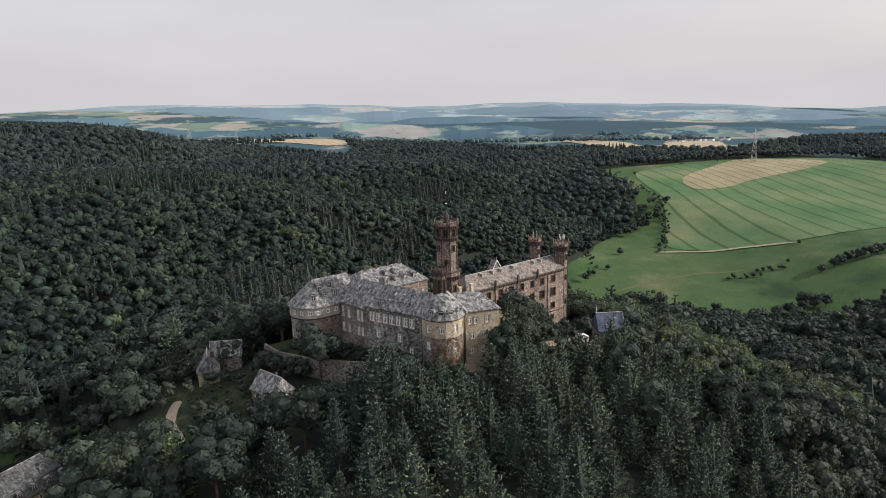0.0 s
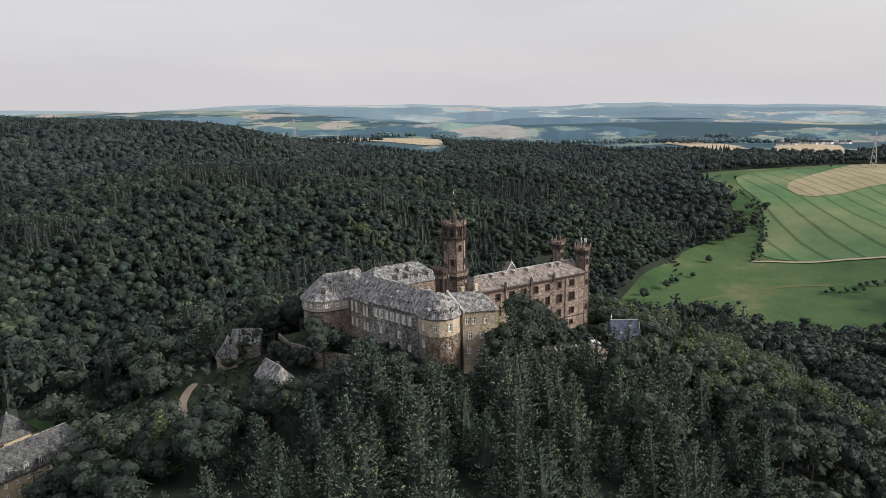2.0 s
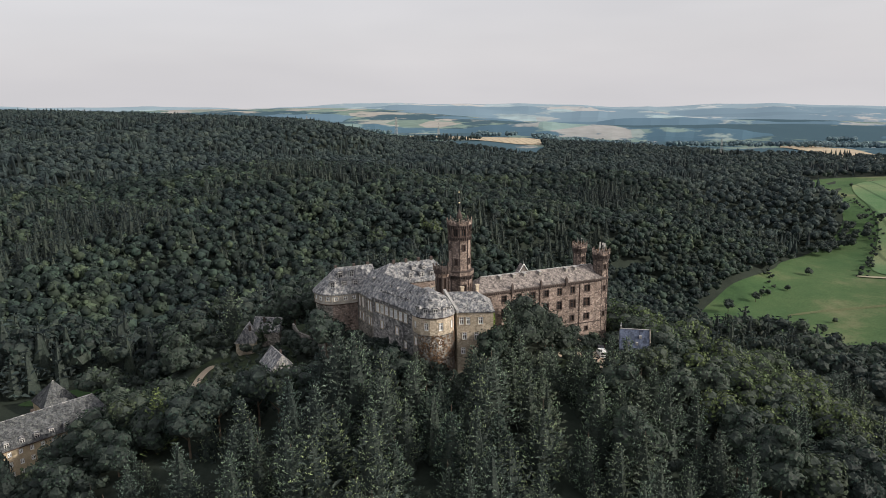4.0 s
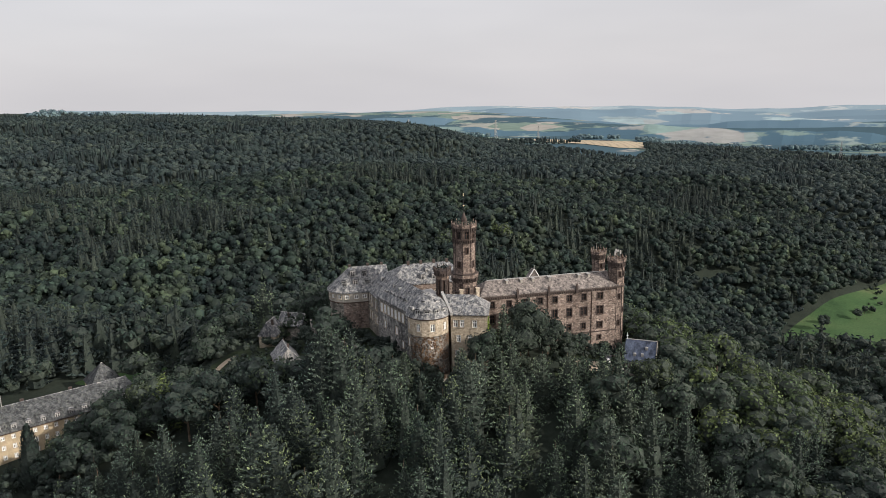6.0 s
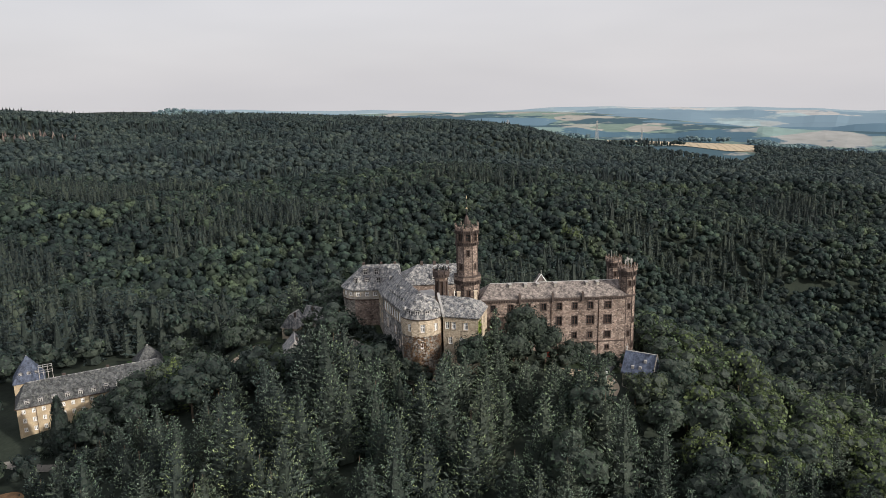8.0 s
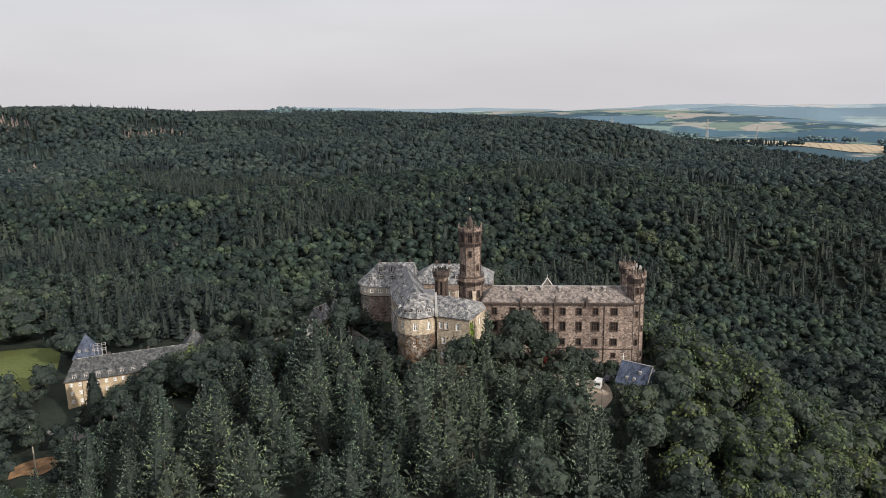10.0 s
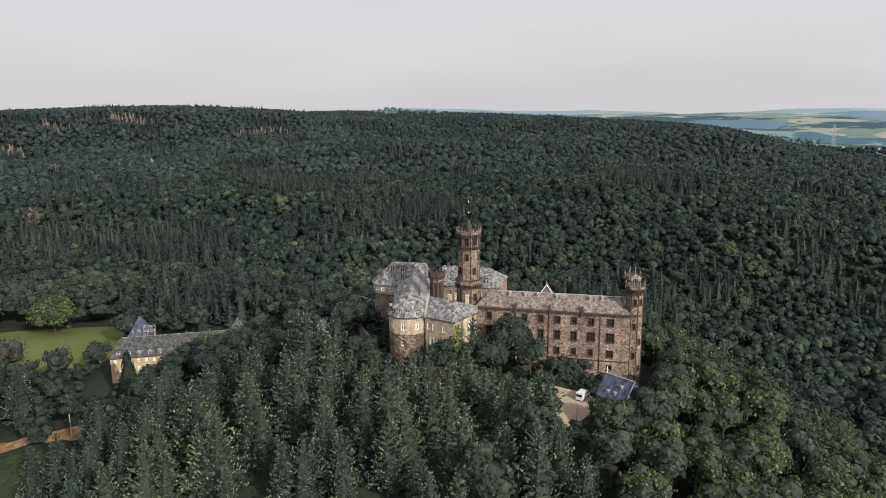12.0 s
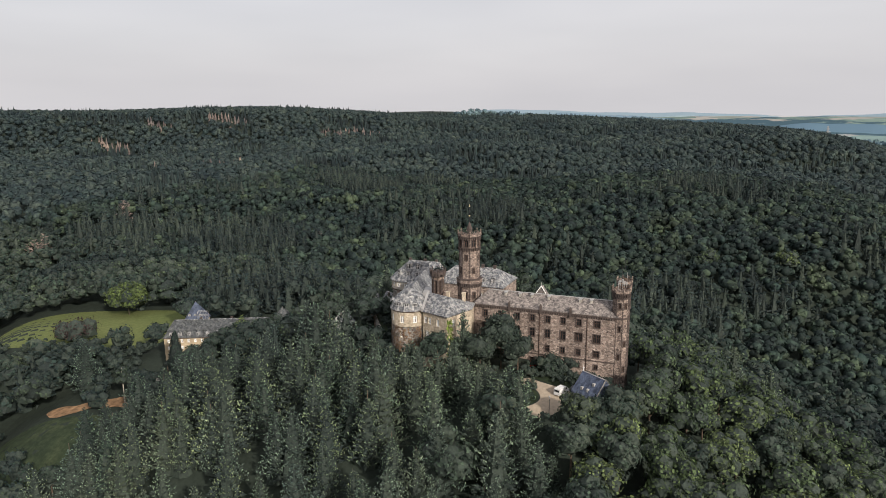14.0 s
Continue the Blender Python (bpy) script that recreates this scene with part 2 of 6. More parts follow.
SPRUCE = leafage("spruce_needles", [(0.023, 0.037, 0.032), (0.034, 0.047, 0.039), (0.030, 0.043, 0.039), (0.044, 0.056, 0.040)], 7.0, True, 0.2, 1.8)
# Paler colours for the outer shoots paint the sun catching their tips.
LIT_TIPS = leafage("young_spruce_shoots", [(0.144, 0.207, 0.149), (0.184, 0.259, 0.172), (0.167, 0.236, 0.190), (0.247, 0.310, 0.161), (0.230, 0.293, 0.230), (0.132, 0.190, 0.127)], 7.0, True, 0.3, 1.6)
WOOD_LIT_TIPS = leafage("wood_spruce_shoots", [(0.048, 0.063, 0.055), (0.068, 0.083, 0.069)], 7.0, False, 0.3, 1.7)
# The shade inside the crowns is put into this dark leaf colour.
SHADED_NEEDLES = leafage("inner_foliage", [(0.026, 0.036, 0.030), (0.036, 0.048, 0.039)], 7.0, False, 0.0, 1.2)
PARK_LEAF = leafage("bright_park_leaves", [(0.064, 0.092, 0.032), (0.083, 0.110, 0.039)], 5.0, False, 0.25, 1.6)
BROAD = leafage("broad_leaves", [(0.017, 0.029, 0.025), (0.025, 0.039, 0.030), (0.029, 0.044, 0.034), (0.047, 0.063, 0.036)], 9.0, True, 0.25, 2.3)
SPRUCE_WOOD = leafage("spruce_wood_needles", [(0.016, 0.026, 0.027), (0.023, 0.034, 0.033), (0.020, 0.033, 0.034)], 7.0, False, 0.25, 2.0)
BROAD_WOOD = leafage("broadleaf_wood_leaves", [(0.014, 0.023, 0.022), (0.018, 0.030, 0.027), (0.015, 0.026, 0.025), (0.023, 0.037, 0.030), (0.019, 0.032, 0.028), (0.032, 0.047, 0.034), (0.042, 0.059, 0.038)], 11.0, False, 0.25, 2.2)
# Leaves of the far ridge, made bluer and paler to hold the haze.
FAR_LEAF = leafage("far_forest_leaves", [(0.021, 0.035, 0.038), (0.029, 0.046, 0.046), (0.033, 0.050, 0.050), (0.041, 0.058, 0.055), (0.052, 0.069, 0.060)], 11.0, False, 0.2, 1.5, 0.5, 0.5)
# Light green leaves, brightened and yellowed to paint the sun on the spur.
SUNLIT_BROAD = leafage("light_broad_leaves", [(0.052, 0.076, 0.036), (0.071, 0.095, 0.041), (0.043, 0.066, 0.038)], 9.0, True, 0.3, 2.2)
SUNLIT_WOOD = leafage("light_wood_leaves", [(0.048, 0.072, 0.036), (0.069, 0.093, 0.043), (0.038, 0.060, 0.036), (0.057, 0.079, 0.038)], 9.0, False, 0.3, 2.0)
DEAD = leafage("dry_brown_needles", [(0.113, 0.090, 0.082), (0.166, 0.133, 0.121)], 6.0, False, 0.1, 1.6)
IVY = leafage("ivy_leaves", [(0.10, 0.15, 0.03), (0.16, 0.22, 0.05)], 3.0)
DRY_IVY = leafage("dry_creeper", [(0.10, 0.06, 0.04), (0.16, 0.10, 0.06)], 3.0, False, 0.1)
BROAD_DARK = leafage("dark_broad_leaves", [(0.022, 0.034, 0.029), (0.031, 0.044, 0.034)], 6.0, False, 0.25, 1.6)
GOLD_LEAF = leafage("yellow_green_needles", [(0.070, 0.096, 0.035), (0.098, 0.128, 0.049)], 6.0)
PURPLE = leafage("copper_beech_leaves", [(0.022, 0.016, 0.016), (0.03, 0.02, 0.02)], 9.0, True)



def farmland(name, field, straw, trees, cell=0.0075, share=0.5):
    """Far country with summer haze mixed into its colours: fields and pasture in uneven plots, with woods and hedges
    between.
    """
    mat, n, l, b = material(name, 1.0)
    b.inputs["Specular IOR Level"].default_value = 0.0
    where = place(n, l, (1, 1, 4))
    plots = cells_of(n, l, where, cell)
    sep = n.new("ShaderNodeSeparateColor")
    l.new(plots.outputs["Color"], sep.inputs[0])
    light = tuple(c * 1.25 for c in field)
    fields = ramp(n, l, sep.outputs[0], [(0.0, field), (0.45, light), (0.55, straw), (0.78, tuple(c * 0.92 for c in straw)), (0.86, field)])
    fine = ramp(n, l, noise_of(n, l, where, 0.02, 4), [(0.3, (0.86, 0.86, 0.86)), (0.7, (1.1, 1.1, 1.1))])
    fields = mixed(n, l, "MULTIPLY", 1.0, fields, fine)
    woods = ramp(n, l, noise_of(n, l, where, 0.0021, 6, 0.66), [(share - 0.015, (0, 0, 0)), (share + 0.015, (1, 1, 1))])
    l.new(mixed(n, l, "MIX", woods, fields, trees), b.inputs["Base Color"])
    return mat


# The open land's fields and woods carry the blue of haze in their colours.
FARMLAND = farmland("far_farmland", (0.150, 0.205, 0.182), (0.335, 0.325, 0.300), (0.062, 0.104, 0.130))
# Haze is painted in: each farther chain of hills is paler and bluer.
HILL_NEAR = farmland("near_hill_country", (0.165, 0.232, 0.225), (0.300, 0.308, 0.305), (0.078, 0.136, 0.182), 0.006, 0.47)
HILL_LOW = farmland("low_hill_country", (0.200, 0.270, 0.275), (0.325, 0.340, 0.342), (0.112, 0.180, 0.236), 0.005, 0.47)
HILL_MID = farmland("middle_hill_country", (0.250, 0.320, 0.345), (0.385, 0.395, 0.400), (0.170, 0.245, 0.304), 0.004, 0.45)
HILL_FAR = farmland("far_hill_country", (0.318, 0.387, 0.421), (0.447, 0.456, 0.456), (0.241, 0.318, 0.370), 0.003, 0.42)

# Distance haze is painted into these leaf colours.
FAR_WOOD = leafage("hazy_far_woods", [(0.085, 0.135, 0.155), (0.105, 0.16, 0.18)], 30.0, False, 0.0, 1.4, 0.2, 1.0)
WORN_GRASS = plain("worn_path_grass", (0.105, 0.120, 0.055), 0.95, 0, 5, 0.3)
TRACK = plain("pale_farm_track", (0.34, 0.31, 0.22), 0.95, 0, 5, 0.2)

# landforms: x, y, height of the ground, reach
CASTLE_HILL = [
    (-8, 4, 7, 34), (26, -8, 4, 24), (31, -27, 4.4, 17), (-32, 22, 5, 22), (-56, 12, -3, 18), (-41, -8, -6, 14), (-58, 44, -5, 18), (42, -28, -1, 20), (-20, -45, -2, 30),
    (-60, -46, -5, 26), (-85, -14, -9, 30), (14, -62, -8, 28), (46, -62, -12, 24), (58, 6, -7, 20), (-34, 92, -20, 34),
]
EAST_SPUR = [(76, -4, -12, 20), (76, -27, -13, 20), (76, -54, -16, 24), (60, 38, -10, 20), (78, 40, -22, 22), (84, 66, -31, 24), (106, 52, -39, 26), (100, -12, -23, 24), (122, -6, -33, 26), (110, -50, -35, 30), (150, -40, -58, 40), (150, 20, -56, 34), (146, 100, -70, 44)]
VALLEYS = [
    (-128, 14, -22, 26), (-138, -24, -30, 26), (-190, 40, -27, 40), (-130, 80, -24, 36), (-215, 110, -32, 50),
    (-60, 235, -58, 70), (30, 295, -52, 70), (-160, 270, -40, 80), (-240, 300, -36, 80), (60, 370, -31, 90), (150, 262, -88, 60),
    (225, 290, -88, 70), (330, 270, -122, 80), (470, 240, -127, 120), (600, 330, -122, 120), (454, 460, -80, 100), (340, 520, -52, 120),
]
FAR = [
    (330, 690, -30, 170), (-50, 400, -25, 140), (50, 610, -4, 160), (-230, 600, -22, 180), (-360, 1020, 8, 260), (-620, 660, -10, 240),
    (-50, -130, -48, 60), (60, -140, -52, 70), (-160, -90, -48, 60), (150, 60, -62, 50), (-120, -300, -60, 200), (200, -300, -80, 200),
    (900, 200, -96, 220), (1000, 520, -72, 260), (1350, 560, -62, 320), (880, 900, -62, 300), (1303, 1237, -70, 400), (656, 2000, -42, 500),
]
RIDGES = [(-900, 1800, 72, 700), (-300, 1660, 36, 300), (0, 1560, 24, 240), (0, 3000, 30, 900), (2500, 2500, -40, 900), (-2500, 1500, 70, 900), (3000, 500, -60, 900), (0, -2500, -60, 1500)]
LANDFORMS = CASTLE_HILL + EAST_SPUR + VALLEYS + FAR + RIDGES


def ground_height(x, y):
    """Height of the ground, for arrays of x and y."""
    x, y = np.asarray(x, float), np.asarray(y, float)
    total, weight = np.zeros_like(x), np.full_like(x, 1e-12)
    for px, py, h, reach in LANDFORMS:
        w = np.exp(-((x - px) ** 2 + (y - py) ** 2) / (2 * (reach * 0.66) ** 2)) / reach + 0.004 / (reach + ((x - px) ** 2 + (y - py) ** 2) / reach) ** 1.5
        total, weight = total + w * h, weight + w
    z = total / weight
    far = np.clip((np.hypot(x, y) - 500) / 1500, 0, 1)
    z += far * (9 * np.sin(x / 310 + 1.3) * np.cos(y / 270) + 6 * np.sin((x + y) / 170))
    z += 0.8 * np.sin(x / 17.0) * np.cos(y / 13.0) * np.clip(np.hypot(x, y) / 120 - 0.4, 0, 1)
    return z


# ---- building helpers ----
BASE = {}


class Shape:
    """Vertices and faces of one mesh."""

    def __init__(self):
        self.verts, self.faces = [], []

    def add(self, points, faces):
        k = len(self.verts)
        self.verts += [tuple(p) for p in points]
        self.faces += [tuple(i + k for i in f) for f in faces]
        return self

    def prism(self, low, z0, high=None, z1=0.0):
        """From the outline low at z0 to the outline high (or the same) at z1; counterclockwise outlines."""
        high = high or low
        n = len(low)
        pts = [(x, y, z0) for x, y in low] + [(x, y, z1) for x, y in high]
        sides = [(i, (i + 1) % n, n + (i + 1) % n, n + i) for i in range(n)]
        return self.add(pts, sides + [tuple(range(n - 1, -1, -1)), tuple(range(n, 2 * n))])

    def box(self, x, y, z, sx, sy, sz, turn=0.0):
        """A box centred on x, y with its foot at z."""
        c, s = math.cos(turn), math.sin(turn)
        ring = [(x + c * a * sx / 2 - s * b * sy / 2, y + s * a * sx / 2 + c * b * sy / 2) for a, b in ((-1, -1), (1, -1), (1, 1), (-1, 1))]
        return self.prism(ring, z, None, z + sz)

    def rod(self, a, b, r0, r1=None, n=6):
        a, b = Vector(a), Vector(b)
        r1 = r0 if r1 is None else r1
        q = (b - a).to_track_quat("Z", "Y")
        pts = [p + q @ Vector((r * math.cos(2 * math.pi * i / n), r * math.sin(2 * math.pi * i / n), 0)) for p, r in ((a, r0), (b, r1)) for i in range(n)]
        return self.add(pts, [(i, (i + 1) % n, n + (i + 1) % n, n + i) for i in range(n)] + [tuple(range(n - 1, -1, -1)), tuple(range(n, 2 * n))])

    def roof(self, eave, z, ridge_a, ridge_b, z_top, thick=0.3):
        """A hipped or pointed roof on any counterclockwise outline: each eave edge rises to the nearer end, or both ends, of the ridge."""
        n = len(eave)
        pts = [(x, y, z) for x, y in eave] + [(x, y, z - thick) for x, y in eave] + [(*ridge_a, z_top), (*ridge_b, z_top)]
        near = []
        for x, y in eave:
            near.append(2 * n if math.hypot(x - ridge_a[0], y - ridge_a[1]) <= math.hypot(x - ridge_b[0], y - ridge_b[1]) else 2 * n + 1)
        faces = []
        for i in range(n):
            j = (i + 1) % n
            faces.append((i, j, near[i]) if near[i] == near[j] else (i, j, near[j], near[i]))
            faces.append((n + i, n + j, j, i))
        return self.add(pts, faces + [tuple(range(2 * n - 1, n - 1, -1))])

    def mesh(self, name, base=(0, 0, 0)):
        me = bpy.data.meshes.new(name)
        bx, by, bz = base
        me.from_pydata([(x - bx, y - by, z - bz) for x, y, z in self.verts], [], self.faces)
        me.update()
        return me


def thing(name, base, label, category, group="", kind="", turn=0.0):
    ob = tagged(new(name), label, category, group, kind)
    ob.empty_display_size = 0.5
    ob.location = base
    ob.rotation_euler = (0, 0, turn)
    BASE[ob.name] = base
    return ob


def part(name, shape, mat, parent, label=""):
    """Links a shape, given in the place's own metres, as one mesh under a thing or a part."""
    base = BASE[parent.name]
    me = shape.mesh(name, base)
    me.materials.append(mat)
    ob = tagged(new(name, me), label)
    ob.parent = parent
    BASE[ob.name] = base
    return ob


def structure(name, shape, mat, label, category):
    me = shape.mesh(name)
    me.materials.append(mat)
    return tagged(new(name, me), label, category, "", "structure")


def outline(x, y, r, n, turn=0.0, a0=0.0, a1=360.0):
    """Points of a circle of n sides (r: to the corners)."""
    full = abs(a1 - a0) >= 360
    return [(x + r * math.cos(radians(a0 + turn + (a1 - a0) * i / (n if full else n - 1))), y + r * math.sin(radians(a0 + turn + (a1 - a0) * i / (n if full else n - 1)))) for i in range(n)]


def grown(poly, d):
    """The outline moved outwards by d (counterclockwise, convex enough)."""
    out, n = [], len(poly)
    for i in range(n):
        p, q, r = Vector(poly[i - 1]), Vector(poly[i]), Vector(poly[(i + 1) % n])
        a, b = (q - p).normalized(), (r - q).normalized()
        na, nb = Vector((a.y, -a.x)), Vector((b.y, -b.x))
        m = (na + nb).normalized()
        out.append(tuple(q + m * (d / max(0.4, m.dot(na)))))
    return out


def wall(shape, p, q, z0, z1, openings=(), thick=0.7):
    """A wall from p to q, its outer face to the right of that way, with real openings (distance of the middle, sill, width, height)."""
    p, q = Vector(p), Vector(q)
    d = (q - p).normalized()
    p, q = p + d * 0.004, q - d * 0.004
    inward = Vector((-d.y, d.x)) * thick
    length = (q - p).length
    ss = sorted({0.0, round(length, 3), *[round(s + k * w / 2, 3) for s, z, w, h in openings for k in (-1, 1)]})
    zs = sorted({z0, z1, *[round(v, 3) for s, z, w, h in openings for v in (z, z + h)]})
    ss, zs = [s for s in ss if 0 <= s <= length + 0.001], [z for z in zs if z0 <= z <= z1]
    ns, nz = len(ss) - 1, len(zs) - 1

    def solid(i, j):
        if not (0 <= i < ns and 0 <= j < nz):
            return False
        s, z = (ss[i] + ss[i + 1]) / 2, (zs[j] + zs[j + 1]) / 2
        return not any(abs(s - c) < w / 2 and a < z < a + h for c, a, w, h in openings)

    pts = []
    for back in (0, 1):
        for z in zs:
            for s in ss:
                v = p + d * s + inward * back
                pts.append((v.x, v.y, z))
    row = ns + 1
    half = row * (nz + 1)
    faces = []
    for i in range(ns):
        for j in range(nz):
            if not solid(i, j):
                continue
            a, b, c, e = j * row + i, j * row + i + 1, (j + 1) * row + i + 1, (j + 1) * row + i
            faces += [(a, b, c, e), (half + e, half + c, half + b, half + a)]
            for (di, dj), (u, v) in (((-1, 0), (e, a)), ((1, 0), (b, c)), ((0, -1), (a, b)), ((0, 1), (c, e))):
                if not solid(i + di, j + dj):
                    faces.append((v, u, half + u, half + v))
    shape.add(pts, faces)


WINDOWS = {}


def window_meshes(w, h, style):
    """A window's frame and pane, standing on its sill at the origin, facing -y."""
    key = (round(w, 2), round(h, 2), style)
    if key not in WINDOWS:
        f, g, s = Shape(), Shape(), Shape()
        t = 0.22 if style == "white" else 0.16
        n = 2 if w < 1.6 else 3 if w < 2.0 else 4
        cell = (w - t * (n + 1)) / n
        split = h * 0.6
        lights = [(t + cell / 2 + i * (cell + t), z, cell, high) for i in range(n) for z, high in ((t, split - t), (split + t * 0.8, h - split - t * 1.8))]
        wall(f, (-w / 2, 0.08 if style == "white" else 0.16), (w / 2, 0.08 if style == "white" else 0.16), 0, h, lights, 0.14)
        g.box(0, 0.26, 0.02, w, 0.04, h - 0.04)
        e = 0.22 if style == "stone" else 0.12
        s.box(0, -0.04, h, w + 2 * e, 0.22, e).box(0, -0.06, -e * 0.7, w + 2 * e, 0.3, e * 0.7)
        for x in (-1, 1):
            s.box(x * (w / 2 + e / 2), -0.03, 0, e, 0.16, h)
        WINDOWS[key] = f.mesh("window"), g.mesh("pane"), s.mesh("surround")
        WINDOWS[key][0].materials.append(DARK_WOOD if style == "stone" else WHITE)
        WINDOWS[key][1].materials.append(GLASS)
        WINDOWS[key][2].materials.append({"stone": RED_STONE, "white": PALE_STONE, "ochre": RED_STONE}[style])
    return WINDOWS[key]


def add_window(parent, x, y, z, turn, w, h, style="white"):
    frame_mesh, pane_mesh, edge_mesh = window_meshes(w, h, "white" if style == "ochre" else style)
    base = BASE[parent.name]
    ob = new("window", frame_mesh)
    ob.parent = parent
    ob.location = (x - base[0], y - base[1], z - base[2])
    ob.rotation_euler = (0, 0, turn)
    for name, me in (("pane", pane_mesh), ("surround", edge_mesh)):
        sub = new(name, me)
        sub.parent = ob
    return ob


def windowed_wall(owner, p, q, z0, z1, openings, mat, style="white", name="wall", thick=0.7):
    s = Shape()
    wall(s, p, q, z0, z1, openings, thick)
    ob = part(name, s, mat, owner)
    d = (Vector(q) - Vector(p)).normalized()
    turn = math.atan2(d.y, d.x)
    for dist, z, w, h in openings:
        c = Vector(p) + d * dist
        add_window(owner, c.x, c.y, z, turn, w, h, style)
    return ob


DORMERS = {}


def add_dormer(owner, x, y, z, turn, w=1.25, h=1.5, deep=2.2):
    """A small round-headed dormer facing -y before turning, its sill at z."""
    key = (w, h, deep)
    if key not in DORMERS:
        b, r, f, g = Shape(), Shape(), Shape(), Shape()
        arc = [(w / 2 * math.cos(a), h - w * 0.32 + w * 0.42 * math.sin(a)) for a in [math.pi * i / 8 for i in range(9)]]
        face = [(-w / 2, 0), (w / 2, 0)] + arc
        n = len(face)
        b.add([(px, 0, pz) for px, pz in face] + [(px, deep, pz) for px, pz in face], [tuple(range(n)), tuple(range(2 * n - 1, n - 1, -1))] + [(i, i + n, (i + 1) % n + n, (i + 1) % n) for i in range(n)])
        over = [(px * 1.22, pz + 0.12) for px, pz in arc]
        m = len(arc)
        pts = [(px, -0.25, pz) for px, pz in over] + [(px, deep, pz) for px, pz in over] + [(px, -0.25, pz - 0.14) for px, pz in over] + [(px, deep, pz - 0.14) for px, pz in over]
        r.add(pts, [q for i in range(m - 1) for q in ((i, i + m, i + 1 + m, i + 1), (2 * m + i, 2 * m + i + 1, 3 * m + i + 1, 3 * m + i), (i, i + 1, 2 * m + i + 1, 2 * m + i))])
        for px in (-w * 0.36, 0, w * 0.36):
            f.box(px, -0.06, 0.1, 0.13, 0.12, h - 0.35)
        for pz in (0.08, h * 0.5, h - 0.32):
            f.box(0, -0.06, pz, w * 0.8, 0.12, 0.13)
        g.box(0, -0.02, 0.14, w * 0.72, 0.06, h - 0.5)
        DORMERS[key] = [s.mesh(nm) for s, nm in ((b, "dormer"), (r, "dormer_roof"), (f, "frame"), (g, "pane"))]
        for me, mat in zip(DORMERS[key], (SLATE, SLATE, DORMER_PAINT, GLASS)):
            me.materials.append(mat)
    meshes = DORMERS[key]
    base = BASE[owner.name]
    ob = new("dormer", meshes[0])
    ob.parent = owner
    ob.location, ob.rotation_euler = (x - base[0], y - base[1], z - base[2]), (0, 0, turn)
    for nm, me in zip(("dormer_roof", "frame", "pane"), meshes[1:]):
        sub = new(nm, me)
        sub.parent = ob
    return ob


# ---- ground ----
axis = np.concatenate([-300 - np.cumsum(6 * 1.067 ** np.arange(58))[::-1], np.arange(-300, 301, 6.0), 300 + np.cumsum(6 * 1.067 ** np.arange(58))])
axis = axis[np.abs(axis) < 5200]
gx, gy = np.meshgrid(axis, axis)
gz = ground_height(gx, gy)
n_axis = len(axis)
ground_mesh = bpy.data.meshes.new("ground")
idx = np.arange(n_axis * n_axis).reshape(n_axis, n_axis)
quads = np.stack([idx[:-1, :-1], idx[:-1, 1:], idx[1:, 1:], idx[1:, :-1]], -1).reshape(-1, 4)
ground_mesh.from_pydata(np.stack([gx, gy, gz], -1).reshape(-1, 3).tolist(), [], quads.tolist())
ground_mesh.materials.append(FOREST_FLOOR)
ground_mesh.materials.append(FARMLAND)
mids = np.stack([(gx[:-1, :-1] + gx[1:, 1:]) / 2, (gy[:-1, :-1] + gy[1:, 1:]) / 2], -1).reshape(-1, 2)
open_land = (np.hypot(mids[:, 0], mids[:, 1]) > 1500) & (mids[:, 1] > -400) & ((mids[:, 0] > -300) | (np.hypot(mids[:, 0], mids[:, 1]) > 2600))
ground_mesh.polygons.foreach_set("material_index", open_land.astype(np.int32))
ground_mesh.update()
tagged(new("ground", ground_mesh), "wooded hills and valley floor with open farmland beyond", "ground", "", "structure")


def inside(poly, x, y):
    x, y = np.asarray(x, float), np.asarray(y, float)
    hit = np.zeros(x.shape, bool)
    for (x0, y0), (x1, y1) in zip(poly, poly[1:] + poly[:1]):
        cross = ((y0 > y) != (y1 > y)) & (x < (x1 - x0) * (y - y0) / (y1 - y0 + 1e-12) + x0)
        hit ^= cross
    return hit


def ground_on_mesh(x, y):
    """Height of the ground sheet itself, between its grid points."""
    x, y = np.asarray(x, float), np.asarray(y, float)
    i = np.clip(np.searchsorted(axis, x) - 1, 0, n_axis - 2)
    j = np.clip(np.searchsorted(axis, y) - 1, 0, n_axis - 2)
    u, v = (x - axis[i]) / (axis[i + 1] - axis[i]), (y - axis[j]) / (axis[j + 1] - axis[j])
    return gz[j, i] * (1 - u) * (1 - v) + gz[j, i + 1] * u * (1 - v) + gz[j + 1, i] * (1 - u) * v + gz[j + 1, i + 1] * u * v


def rounded(poly, steps=3):
    for _ in range(steps):
        poly = [(a[0] * (1 - k) + b[0] * k, a[1] * (1 - k) + b[1] * k) for a, b in zip(poly, poly[1:] + poly[:1]) for k in (0.25, 0.75)]
    return poly


